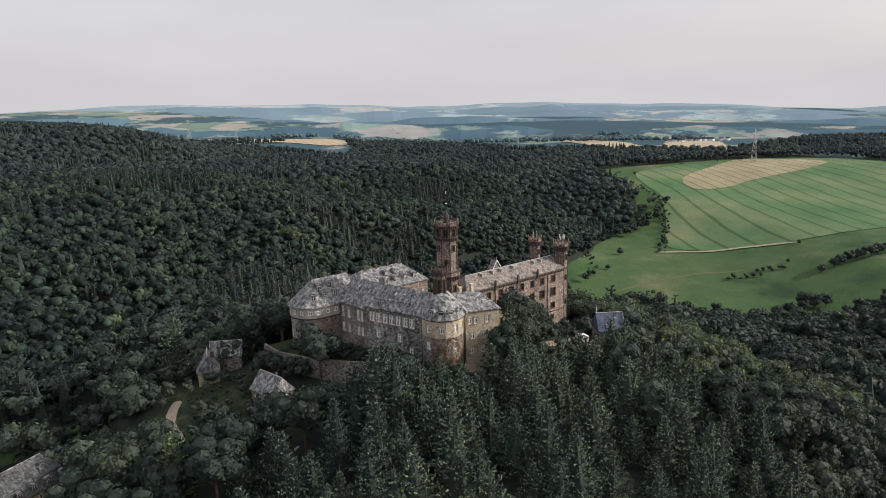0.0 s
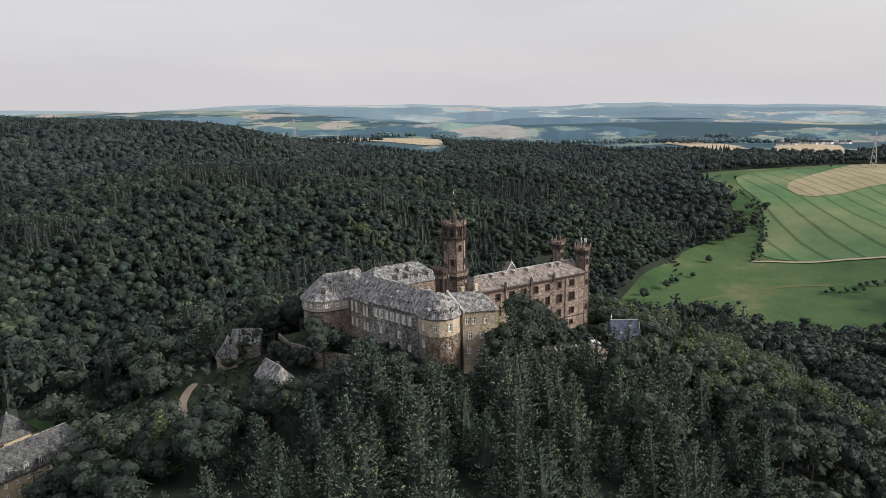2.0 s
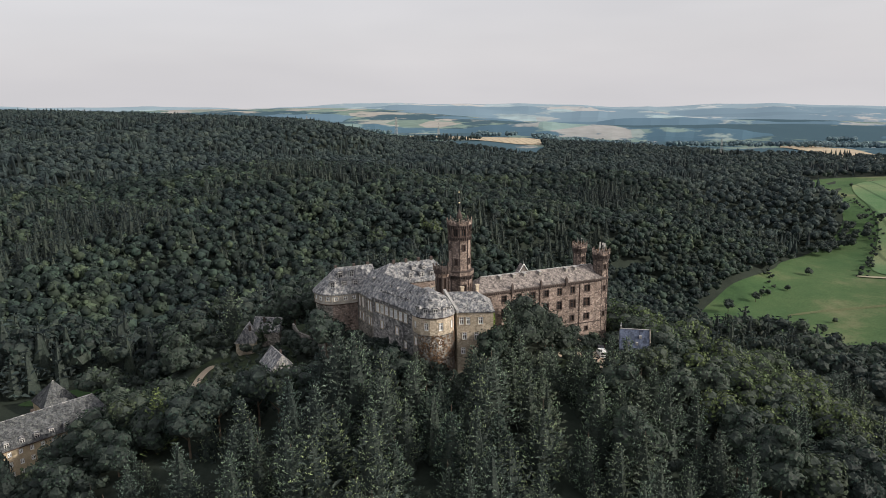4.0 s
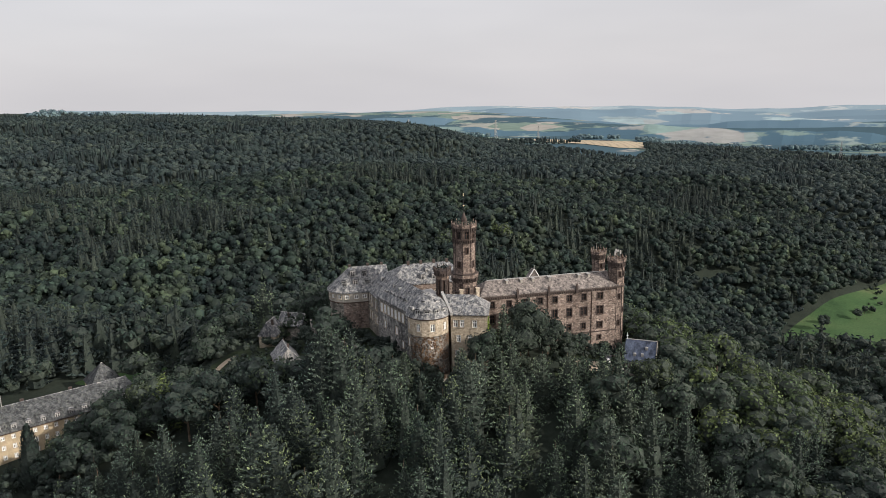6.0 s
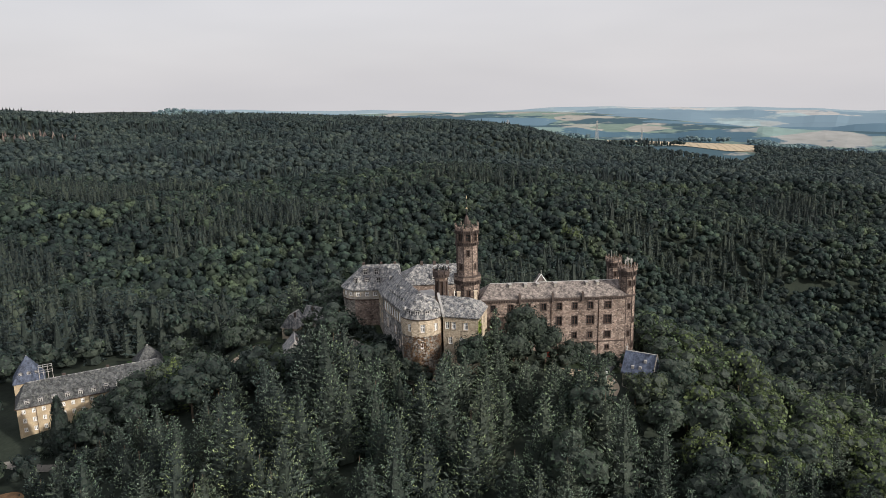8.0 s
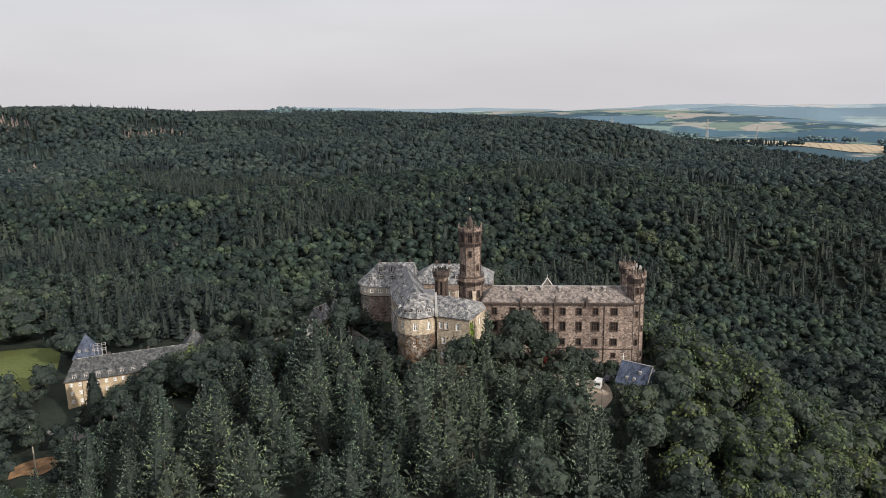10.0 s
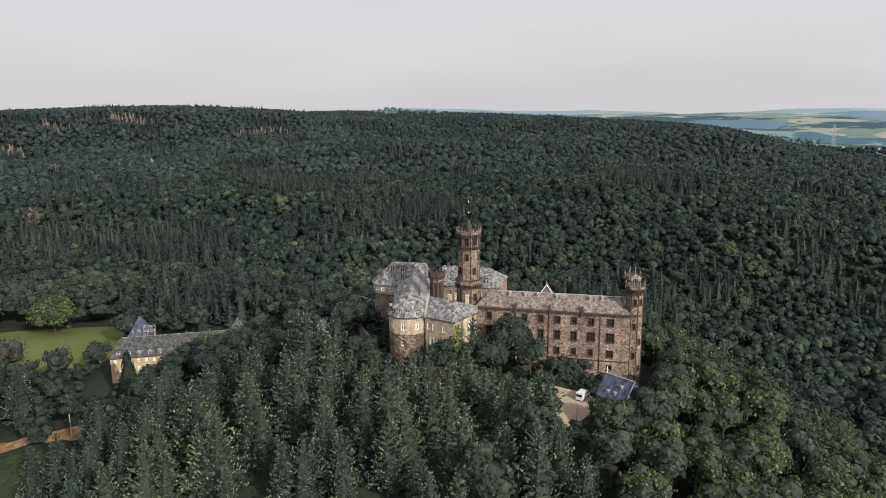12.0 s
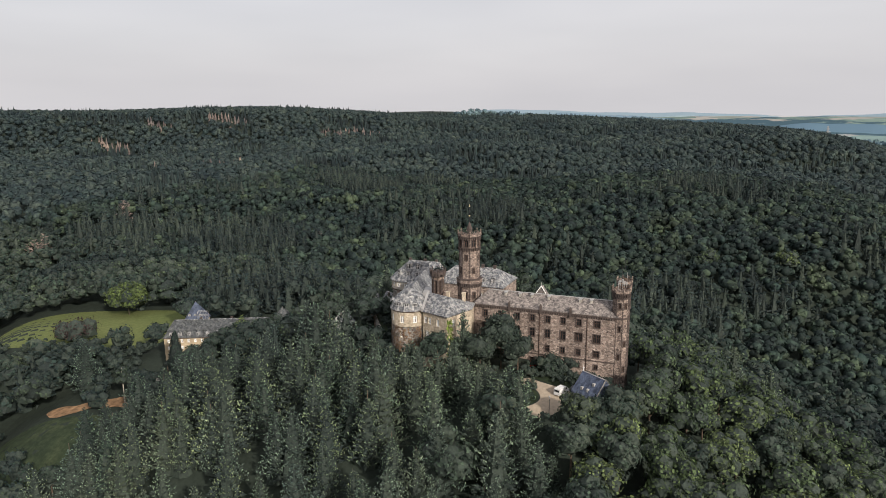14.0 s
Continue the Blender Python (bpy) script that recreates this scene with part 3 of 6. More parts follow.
def patch(name, poly, mat, label, category, step=8.0, lift=0.12, smooth=3):
    """A piece of land cover that lies on the ground."""
    poly = rounded(poly, smooth)
    bm = bmesh.new()
    face = bm.faces.new([bm.verts.new((x, y, 0)) for x, y in poly])
    xs, ys = [p[0] for p in poly], [p[1] for p in poly]
    for axis_no, lo, hi in ((0, min(xs), max(xs)), (1, min(ys), max(ys))):
        for c in np.arange(lo + step, hi, step):
            co, no = [0, 0, 0], [0, 0, 0]
            co[axis_no], no[axis_no] = c, 1
            bmesh.ops.bisect_plane(bm, geom=bm.verts[:] + bm.edges[:] + bm.faces[:], plane_co=co, plane_no=no)
    pts = np.array([v.co[:2] for v in bm.verts])
    heights = ground_on_mesh(pts[:, 0], pts[:, 1]) + lift
    for v, h in zip(bm.verts, heights):
        v.co.z = h
    bmesh.ops.recalc_face_normals(bm, faces=bm.faces)
    me = bpy.data.meshes.new(name)
    bm.to_mesh(me)
    bm.free()
    me.materials.append(mat)
    return tagged(new(name, me), label, category, "", "structure")


MEADOW_LAND = [(282, 208), (302, 240), (361, 290), (425, 326), (472, 342), (531, 360), (575, 392), (700, 420), (760, 455), (880, 640), (1000, 640), (1250, 570), (1420, 420), (1300, 150), (1000, 30), (640, 20), (480, 70), (420, 160), (350, 168), (300, 182)]
CROP_LAND = [(955, 600), (1235, 560), (1400, 400), (1330, 250), (1120, 140), (900, 120), (722, 178), (680, 234), (618, 318), (700, 366), (775, 420), (850, 520)]
STUBBLE_LAND = [(905, 478), (1000, 505), (1190, 545), (1250, 552), (1310, 470), (1318, 395), (1200, 384), (1100, 392), (1000, 402), (930, 396), (850, 410)]
LAWN_LAND = [(-290, 40), (-262, 68), (-238, 82), (-197, 90), (-176, 58), (-162, 28), (-190, 18), (-240, 8), (-290, 12)]
YARD_LAND = [(23.5, -17.0), (27, -18.0), (31, -18.8), (35, -18.8), (38, -20), (38.5, -26.8), (36.5, -31), (33.5, -35), (28, -36.6), (22, -36), (22, -33.2), (27, -32.4), (29.8, -30.6), (30.7, -27.0), (28.6, -23.4), (25.5, -21.8), (22, -20.5)]
ISLAND_LAND = [(20, -21), (25.5, -22.3), (28.3, -24), (30.2, -27.2), (29.3, -30.2), (27, -31.8), (21, -32.4), (18, -27)]
VERGE_LAND = [(22, -9), (42, -8), (43, -17), (39, -19), (31, -18), (24, -16.4)]
EARTH_LAND = [(-166, -27), (-158, -24), (-152, -25), (-148, -19), (-141, -18), (-136, -14.5), (-129, -14), (-124, -19), (-127, -24), (-134, -22), (-138, -25), (-143, -24), (-147, -29), (-154, -33), (-160, -31)]
STRIP_LAND = [(590, 1800), (580, 1720), (730, 1630), (845, 1440), (1000, 1640), (1060, 1820), (900, 1840)]
TERRACE_LAND = [(-44, 26), (-43.5, 18), (-38, 9), (-32, 1), (-29, 3), (-34, 12), (-40, 18), (-41, 26)]
SLOPE_LAND = [(-60, 72), (-84, 80), (-112, 84), (-140, 78), (-112, 68), (-82, 66)]
patch("meadow", MEADOW_LAND, MEADOW, "wide green meadow on the valley side", "meadow", 14, 0.25)
patch("grain_field", CROP_LAND, CROP, "striped green grain field with tramlines", "field", 14, 0.9)
patch("straw_field", STUBBLE_LAND, DRY_GRAIN, "pale ripe straw field on the rise", "field", 14, 1.4, 1)
patch("lawn", LAWN_LAND, LAWN, "mown olive-green park lawn", "lawn", 6, 0.1)
patch("forecourt", YARD_LAND, GRAVEL, "pale gravel forecourt and drive", "yard", 2, 0.15)
patch("turning_lawn", ISLAND_LAND, DARK_GRASS, "dark grass island inside the curve of the drive", "lawn", 2, 0.14)
patch("verge", VERGE_LAND, DARK_GRASS, "dark rough grass between wall and forecourt", "grass", 2, 0.13)
patch("bare_earth", EARTH_LAND, EARTH, "heap of bare orange earth", "earth", 3, 0.3)
patch("far_straw_field", STRIP_LAND, STUBBLE, "pale straw field beyond the woods", "field", 30, 1.5, 1)
structure("terrace", Shape().prism([(-44.6, 30), (-44.6, 22), (-40.6, 12.6), (-36.1, 5.7), (-32.1, 0.2), (-28.1, -5.8), (-24.0, -9.0), (-20, 0), (-22, 18), (-30, 24), (-33, 30)], -6.0, None, 6.1), DARK_GRASS, "grass terrace under the castle walls", "lawn")
# The shadow on this grass is painted as a patch of dark turf.
patch("clearing", [(-174, -42), (-160, -34), (-122, -26), (-110, -38), (-128, -60), (-170, -64)], DARK_GRASS, "shaded rough grass below the earth heap", "grass", 5, 0.12)
patch("rough_grass", [(-82, 12), (-80, 32), (-66, 46), (-48, 40), (-47, 20), (-46, 2), (-53, -6), (-66, 4)], DARK_GRASS, "rough grass round the outbuildings", "grass", 4, 0.1)
patch("grass_slope", SLOPE_LAND, MEADOW, "grass slope below the outbuildings", "meadow", 4, 0.15)

# ---- castle ----
WALL_FOOT = -4.0


def openings_row(places, sill, w, h):
    return [(s, sill, w, h) for s in places]


def main_wing():
    w = thing("castle_wing", (24.5, 0, 2), "long three-storey brown stone castle wing under a slate roof", "castle wing")
    x0, x1, y0, y1 = 3.4, 47.2, -4.9, 4.6
    cols = [7.0, 12.2, 17.3, 22.0, 26.7, 31.4, 36.1, 41.4]
    holes = []
    for i, c in enumerate(cols):
        s = c - x0
        wide = 1.75 if i == 7 else 1.45
        holes += [(s, 15.95, wide, 2.05), (s, 11.2, 2.1 if i >= 6 else 1.55, 2.6), (s, 6.85, 1.75 if i == 7 else 1.3, 1.9), (s, 3.1, 1.1, 1.3)]
    windowed_wall(w, (x0, y0), (x1, y0), WALL_FOOT, 19.6, holes, STONE, "stone")
    for p, q in (((x1, y0), (x1, y1)), ((x1, y1), (x0, y1)), ((x0, y1), (x0, y0))):
        windowed_wall(w, p, q, WALL_FOOT, 19.6, [], STONE)
    ring = [(x0, y0), (x1, y0), (x1, y1), (x0, y1)]
    part("cornice", Shape().prism(grown(ring, 0.3), 19.3, None, 19.62), RED_STONE, w, "dark red corbelled cornice")
    corbels = Shape()
    for i in range(60):
        corbels.box(x0 + 0.4 + i * 0.72, y0 - 0.16, 18.75, 0.34, 0.34, 0.55)
    tagged(part("corbel_table", corbels, RED_STONE, w), "", "", "", "stuff")
    part("string_course", Shape().box((x0 + x1) / 2, y0 - 0.06, 5.55, x1 - x0, 0.2, 0.3), RED_STONE, w)
    part("string_course", Shape().box((x0 + x1) / 2, y0 - 0.04, 14.3, x1 - x0, 0.12, 0.18), STONE, w)
    part("roof", Shape().roof(grown(ring, 0.25), 19.95, (6.6, -0.2), (45.8, -0.2), 23.4), WARM_SLATE, w, "brownish weathered slate roof")
    part("ridge_cap", Shape().box(26.2, -0.2, 23.32, 39, 0.35, 0.16), LEAD, w)
    for i, c in enumerate((12.6, 17.2, 20.9, 26.2, 35.7, 39.0)):
        d = part("roof_light", Shape().box(c, -1.2, 21.9, 0.7, 1.3, 1.2), PLASTER, w, "small white-boarded roof hatch")
        part("hood", Shape().box(c, -1.25, 23.25, 1.0, 1.6, 0.14), LEAD, d)
    for c in (14.8, 24.6, 33.6):
        s = Shape().box(c, y0 - 0.3, 18.6, 0.6, 0.6, 2.3)
        s.prism(outline(c, y0 - 0.3, 0.5, 4, 45), 20.9, outline(c, y0 - 0.3, 0.05, 4, 45), 21.7)
        part("pinnacle", s, RED_STONE, w)
    for c, z in ((14.8, 12), (24.3, 2), (38.6, 2)):
        part("downpipe", Shape().rod((c, y0 - 0.14, z), (c, y0 - 0.14, 18.8), 0.1), DARK_WOOD, w)
    g = Shape()
    g.add([(20.2, 2.6, 21.2), (25.3, 2.6, 21.2), (22.75, 2.6, 25.0), (20.2, 4.9, 21.2), (25.3, 4.9, 21.2), (22.75, 4.9, 25.0)], [(0, 1, 2), (3, 5, 4), (0, 3, 4, 1), (1, 4, 5, 2), (2, 5, 3, 0)])
    part("cross_gable", g, WARM_SLATE, w)
    rake = Shape()
    for a, b in (((20.1, 2.4, 21.2), (22.75, 2.4, 25.15)), ((25.4, 2.4, 21.2), (22.75, 2.4, 25.15))):
        rake.rod(a, b, 0.13)
    part("gable_board", rake, WHITE, w)
    part("finial", Shape().rod((22.75, 2.5, 25.0), (22.75, 2.5, 26.4), 0.13, 0.03), LEAD, w)
    return w


def tower_faces(t, x, y, r, z0, z1, mat, holes=(), style="stone", quoin=0.17, turn=22.5):
    """The eight walls with their openings (face, sill, width, height) and dressed corner stones."""
    ring = outline(x, y, r, 8, turn)
    side = 2 * r * math.sin(math.pi / 8)
    for i in range(8):
        mine = [(side / 2, z, w, h) for f, z, w, h in holes if f == i or f < 0]
        windowed_wall(t, ring[i], ring[(i + 1) % 8], z0, z1, mine, mat, style, thick=0.5)
        q = Shape()
        cx, cy = ring[i]
        steps, z, k = [], z0, 0
        while z < z1 - 0.05:
            top = min(z1, z + 0.62)
            rr = quoin * (1.0 if k % 2 else 0.62)
            steps += [(z, rr), (top, rr)]
            z, k = top, k + 1
        pts = [(px, py, z) for z, rr in steps for px, py in outline(cx, cy, rr, 6, turn)]
        m = len(steps)
        q.add(pts, [(j * 6 + n, j * 6 + (n + 1) % 6, (j + 1) * 6 + (n + 1) % 6, (j + 1) * 6 + n) for j in range(m - 1) for n in range(6)] + [tuple(range(5, -1, -1)), tuple(range((m - 1) * 6, m * 6))])
        part("quoin", q, RED_STONE, t)


def battlements(t, x, y, r, z, mat, high=0.9, turn=22.5, per=2, width=0.62):
    ring = outline(x, y, r, 8, turn)
    part("parapet", Shape().prism(ring, z, None, z + 0.7), mat, t)
    for i in range(8):
        a, b = Vector(ring[i]), Vector(ring[(i + 1) % 8])
        ang = math.atan2((b - a).y, (b - a).x)
        for k in range(per):
            c = a.lerp(b, (k + 0.5) / per)
            part("merlon", Shape().box(c.x * 0.97 + x * 0.03, c.y * 0.97 + y * 0.03, z + 0.7, width, 0.35, high * 0.8, ang), mat, t)
        s = Shape().box(*ring[i], z + 0.1, 0.3, 0.3, high + 0.8, ang)
        s.prism(outline(*ring[i], 0.26, 4, 45), z + high + 0.9, outline(*ring[i], 0.03, 4, 45), z + high + 1.7)
        part("pinnacle", s, mat, t)


def corbel_ring(t, x, y, r0, r1, z0, z1, mat, turn=22.5):
    part("corbel_ring", Shape().prism(outline(x, y, r0, 8, turn), z0, outline(x, y, r1, 8, turn), z1), mat, t)
    s = Shape()
    for i in range(32):
        a = radians(i * 360 / 32)
        rr = (r0 + r1) / 2 * 0.97
        s.box(x + rr * math.cos(a), y + rr * math.sin(a), z0 - 0.35, 0.5, 0.24, 0.6 + (z1 - z0) * 0.5, a)
    tagged(part("corbel_course", s, mat, t), "", "", "", "stuff")


def main_tower():
    t = thing("main_tower", (0, 0, 2), "tall octagonal red-brown stone main tower with battlements and flagpole", "tower")
    tower_faces(t, 0, 0, 3.6, 2, 24.4, TOWER_STONE, [(5, 20.4, 1.0, 2.0), (6, 20.4, 1.0, 2.0)])
    corbel_ring(t, 0, 0, 3.65, 4.1, 24.4, 25.3, RED_STONE)
    part("gallery", Shape().prism(outline(0, 0, 4.1, 8, 22.5), 25.3, None, 26.3), TOWER_STONE, t)
    part("gallery_cap", Shape().prism(outline(0, 0, 4.2, 8, 22.5), 26.3, None, 26.6), RED_STONE, t)
    tower_faces(t, 0, 0, 3.2, 26.6, 36.2, TOWER_STONE, [(f, z, 0.85, 1.7) for f, z in ((0, 28.4), (2, 28.4), (4, 28.4), (6, 28.4), (5, 32.6), (7, 32.6), (1, 32.6), (3, 32.6))])
    corbel_ring(t, 0, 0, 3.25, 3.55, 36.0, 36.6, RED_STONE)
    tower_faces(t, 0, 0, 3.35, 36.6, 39.7, PALE_TOWER, [(-1, 36.9, 1.3, 2.2)])
    corbel_ring(t, 0, 0, 3.4, 3.6, 39.5, 40.1, RED_STONE)
    battlements(t, 0, 0, 3.55, 40.1, TOWER_STONE, 0.5, per=2, width=0.55)
    growth(t, 0, 0, 40.9, 3.4, 160, BROAD_DARK)
    cap = Shape().prism(outline(0, 0, 0.95, 8), 40.4, outline(0, 0, 0.85, 8), 42.2).prism(outline(0, 0, 1.0, 8), 42.2, outline(0, 0, 0.14, 8), 44.4)
    part("lantern", cap, RED_STONE, t)
    part("flagpole", Shape().rod((0, 0, 43.4), (0, 0, 49.4), 0.16, 0.08), IRON, t)
    ball = Shape().prism(outline(0, 0, 0.05, 8), 46.0, outline(0, 0, 0.3, 8), 46.3)
    ball.prism(outline(0, 0, 0.3, 8), 46.3, outline(0, 0, 0.05, 8), 46.7).prism(outline(0, 0, 0.2, 6), 49.2, outline(0, 0, 0.04, 6), 50.0)
    part("pole_ball", ball, GOLD, t, "gilded ball and tip")


def stair_turret():
    x, y = -8.2, -6.4
    t = thing("stair_turret", (x, y, 4), "slender octagonal stone stair turret with tall slits", "turret")
    tower_faces(t, x, y, 1.9, 4, 28.4, PALE_TOWER, [(-1, 22.4, 0.72, 4.2), (5, 17.0, 0.6, 1.6)], quoin=0.12)
    corbel_ring(t, x, y, 2.0, 2.45, 28.2, 28.9, RED_STONE)
    battlements(t, x, y, 2.4, 28.6, RED_STONE, 0.4, per=1, width=0.7)
    growth(t, x, y, 29.6, 1.6, 90, BROAD_WOOD)


def growth(owner, x, y, z, r, count, mat):
    """Weeds and saplings that grow in a ruined parapet."""
    rng = np.random.default_rng(int(abs(x * 31 + y * 17)))
    s = Shape()
    for _ in range(count):
        a, d = rng.uniform(0, 6.28), r * math.sqrt(rng.uniform())
        c = Vector((x + d * math.cos(a), y + d * math.sin(a), z + rng.uniform(0, 1.0)))
        u, v = Vector(rng.normal(size=3)).normalized(), Vector(rng.normal(size=3)).normalized()
        k = rng.uniform(0.12, 0.3)
        s.add([c - u * k, c + v * k, c + u * k, c - v * k], [(0, 1, 2, 3)])
    return tagged(part("weeds", s, mat, owner), "", "", "", "stuff")


def corner_towers():
    for x, y, r, top, label in ((47.7, -2.7, 2.35, 28.6, "octagonal stone corner tower with white antennas on its crown"), (47.1, 8.6, 2.0, 28.2, "octagonal rear corner tower with an iron mast")):
        t = thing("corner_tower", (x, y, -5), label, "tower")
        holes = [(f, z, 0.7, 1.6) for f, z in ((5, 22.4), (7, 22.4), (5, 15.4), (5, 7.0), (6, 11.0), (6, 3.2), (6, 22.4), (7, 15.4))]
        tower_faces(t, x, y, r, -7, 27.0, TOWER_STONE, holes, quoin=0.15)
        part("string_course", Shape().prism(outline(x, y, r + 0.35, 8, 22.5), 19.2, None, 19.7), RED_STONE, t)
        part("string_course", Shape().prism(outline(x, y, r + 0.2, 8, 22.5), 25.2, None, 25.5), RED_STONE, t)
        corbel_ring(t, x, y, r + 0.05, r + 0.35, 26.0, 26.9, RED_STONE)
        battlements(t, x, y, r + 0.35, 26.9, TOWER_STONE, 0.45, per=1, width=0.7)
        growth(t, x, y, 27.6, 2.2, 60, DRY_IVY)
        part("mast", Shape().rod((x, y, 27.8), (x, y, 34.4), 0.09, 0.05), IRON, t)
        if y < 0:
            for k, (dx, dy, z, w, h) in enumerate(((0.8, -0.6, 29.2, 0.5, 1.2), (-0.9, -0.4, 29.0, 0.45, 1.1), (0.1, 0.9, 29.4, 0.5, 1.2), (-0.3, -1.2, 30.2, 0.6, 0.6), (1.3, 0.5, 29.0, 0.4, 0.9))):
                a = Shape().rod((x + dx, y + dy, 27.6), (x + dx, y + dy, z + h), 0.05)
                a.box(x + dx, y + dy - 0.1, z, w, 0.16, h)
                part("antenna", a, LEAD, t, "white panel antenna")
        else:
            for dx, z in ((-0.8, 29.6), (0.7, 29.3)):
                part("antenna", Shape().rod((x + dx, y, 27.8), (x + dx, y, z + 0.9), 0.06), LEAD, t)


def polygon_house(name, label, poly, foot, eave, ridge_a, ridge_b, top, wall_mat, roof_mat, holes=None, over=0.35, style="white", category="castle wing"):
    """A house on any outline: walls with openings {edge: [...]}, eaves board, roof."""
    cx, cy = sum(p[0] for p in poly) / len(poly), sum(p[1] for p in poly) / len(poly)
    t = thing(name, (cx, cy, foot), label, category)
    for i, p in enumerate(poly):
        windowed_wall(t, p, poly[(i + 1) % len(poly)], foot, eave, (holes or {}).get(i, []), wall_mat, style)
    part("eaves", Shape().prism(grown(poly, 0.2), eave - 0.2, None, eave + 0.02), DARK_WOOD, t)
    part("roof", Shape().roof(grown(poly, over), eave + 0.25, ridge_a, ridge_b, top), roof_mat, t)
    return t


def entrance_wing():
    poly = [(-8.6, -17.7), (0.6, -21.3), (4.4, -10.5), (3.3, -5.0), (-7.5, -5.5)]
    holes = {0: [(1.2, 15.9, 1.2, 2.1), (3.0, 15.9, 1.2, 2.1), (6.4, 15.9, 1.2, 2.1), (2.0, 11.6, 1.2, 2.1), (5.2, 11.6, 1.2, 2.1), (1.6, 7.4, 1.2, 2.0), (5.0, 7.4, 1.2, 2.0)], 1: [(3.0, 15.9, 1.2, 2.1), (7.5, 15.9, 1.2, 2.1)]}
    t = polygon_house("entrance_wing", "pale stone entrance wing with white windows and slate roof", poly, WALL_FOOT, 19.4, (-9.2, -11.2), (-1.2, -14.6), 23.6, PALE_STONE, SLATE, holes)
    part("fire_wall", Shape().add([(-8.9, -18.2, 19.3), (-8.2, -18.2, 19.3), (-9.1, -11.0, 23.6), (-9.8, -11.0, 23.6), (-8.9, -18.2, 20.1), (-8.2, -18.2, 20.1), (-9.1, -11.0, 24.3), (-9.8, -11.0, 24.3)], [(4, 5, 6, 7), (0, 1, 5, 4), (1, 2, 6, 5), (2, 3, 7, 6), (3, 0, 4, 7)]), LEAD, t, "light-coloured parapet between the roofs")
    for x, y in ((-3.5, -9.5), (1.4, -9.0)):
        part("chimney", Shape().box(x, y, 20.5, 0.9, 0.9, 3.2).box(x, y, 23.7, 1.15, 1.15, 0.25), PALE_STONE, t)


def bastion():
    x, y, r = -14.3, -14.6, 5.7
    t = thing("round_bastion", (x, y, WALL_FOOT), "round pale stone bastion with dormered slate roof and dry creeper", "bastion")
    n = 18
    ring = outline(x, y, r, n)
    side = 2 * r * math.sin(math.pi / n)
    for i in range(n):
        mid = (i + 0.5) * 360 / n
        holes = []
        if 150 < mid < 345:
            if i % 2 == 1:
                holes.append((side / 2, 15.8, 1.2, 2.2))
            if i % 4 == 1:
                holes.append((side / 2, 11.2, 1.2, 2.1))
        windowed_wall(t, ring[i], ring[(i + 1) % n], 14.6, 19.4, [h for h in holes if h[1] > 14.6], PALE_STONE)
        windowed_wall(t, ring[i], ring[(i + 1) % n], WALL_FOOT - 2, 14.6, [h for h in holes if h[1] < 14.6], GREY_STONE)
    part("eaves", Shape().prism(outline(x, y, r + 0.3, 36), 19.2, None, 19.5), DARK_WOOD, t)
    roof = Shape()
    rings = [(r + 0.45, 19.5), (r + 0.1, 20.1), (r - 0.7, 21.7), (r - 1.8, 23.3), (r - 3.6, 24.6), (0.15, 25.4)]
    for (ra, za), (rb, zb) in zip(rings, rings[1:]):
        roof.prism(outline(x, y, ra, 36), za, outline(x, y, rb, 36), zb)
    part("roof", roof, SLATE, t)
    for a in (200, 228, 256, 284, 312):
        add_dormer(t, x + 5.35 * math.cos(radians(a)), y + 5.35 * math.sin(radians(a)), 19.9, radians(a + 90), 1.6, 2.1, 2.6)
    for a in (240, 300):
        add_dormer(t, x + 3.6 * math.cos(radians(a)), y + 3.6 * math.sin(radians(a)), 23.0, radians(a + 90), 0.8, 0.9, 1.6)
    rng = np.random.default_rng(5)
    s = Shape()
    for _ in range(1500):
        a, z = radians(rng.uniform(205, 330)), rng.uniform(2, 14.6)
        if rng.uniform() < 0.4 + 0.6 * math.sin(a * 3 + z * 0.5) ** 2:
            c = Vector((x + (r + 0.12) * math.cos(a), y + (r + 0.12) * math.sin(a), z))
            u, v = Vector((-math.sin(a), math.cos(a), rng.normal() * 0.4)), Vector((math.cos(a) * 0.3, math.sin(a) * 0.3, 1))
            k = rng.uniform(0.12, 0.32)
            s.add([c - u * k, c - v * k, c + u * k, c + v * k], [(0, 1, 2, 3)])
    tagged(part("creeper", s, DRY_IVY, t, "dry brown creeper"), "", "", "", "stuff")


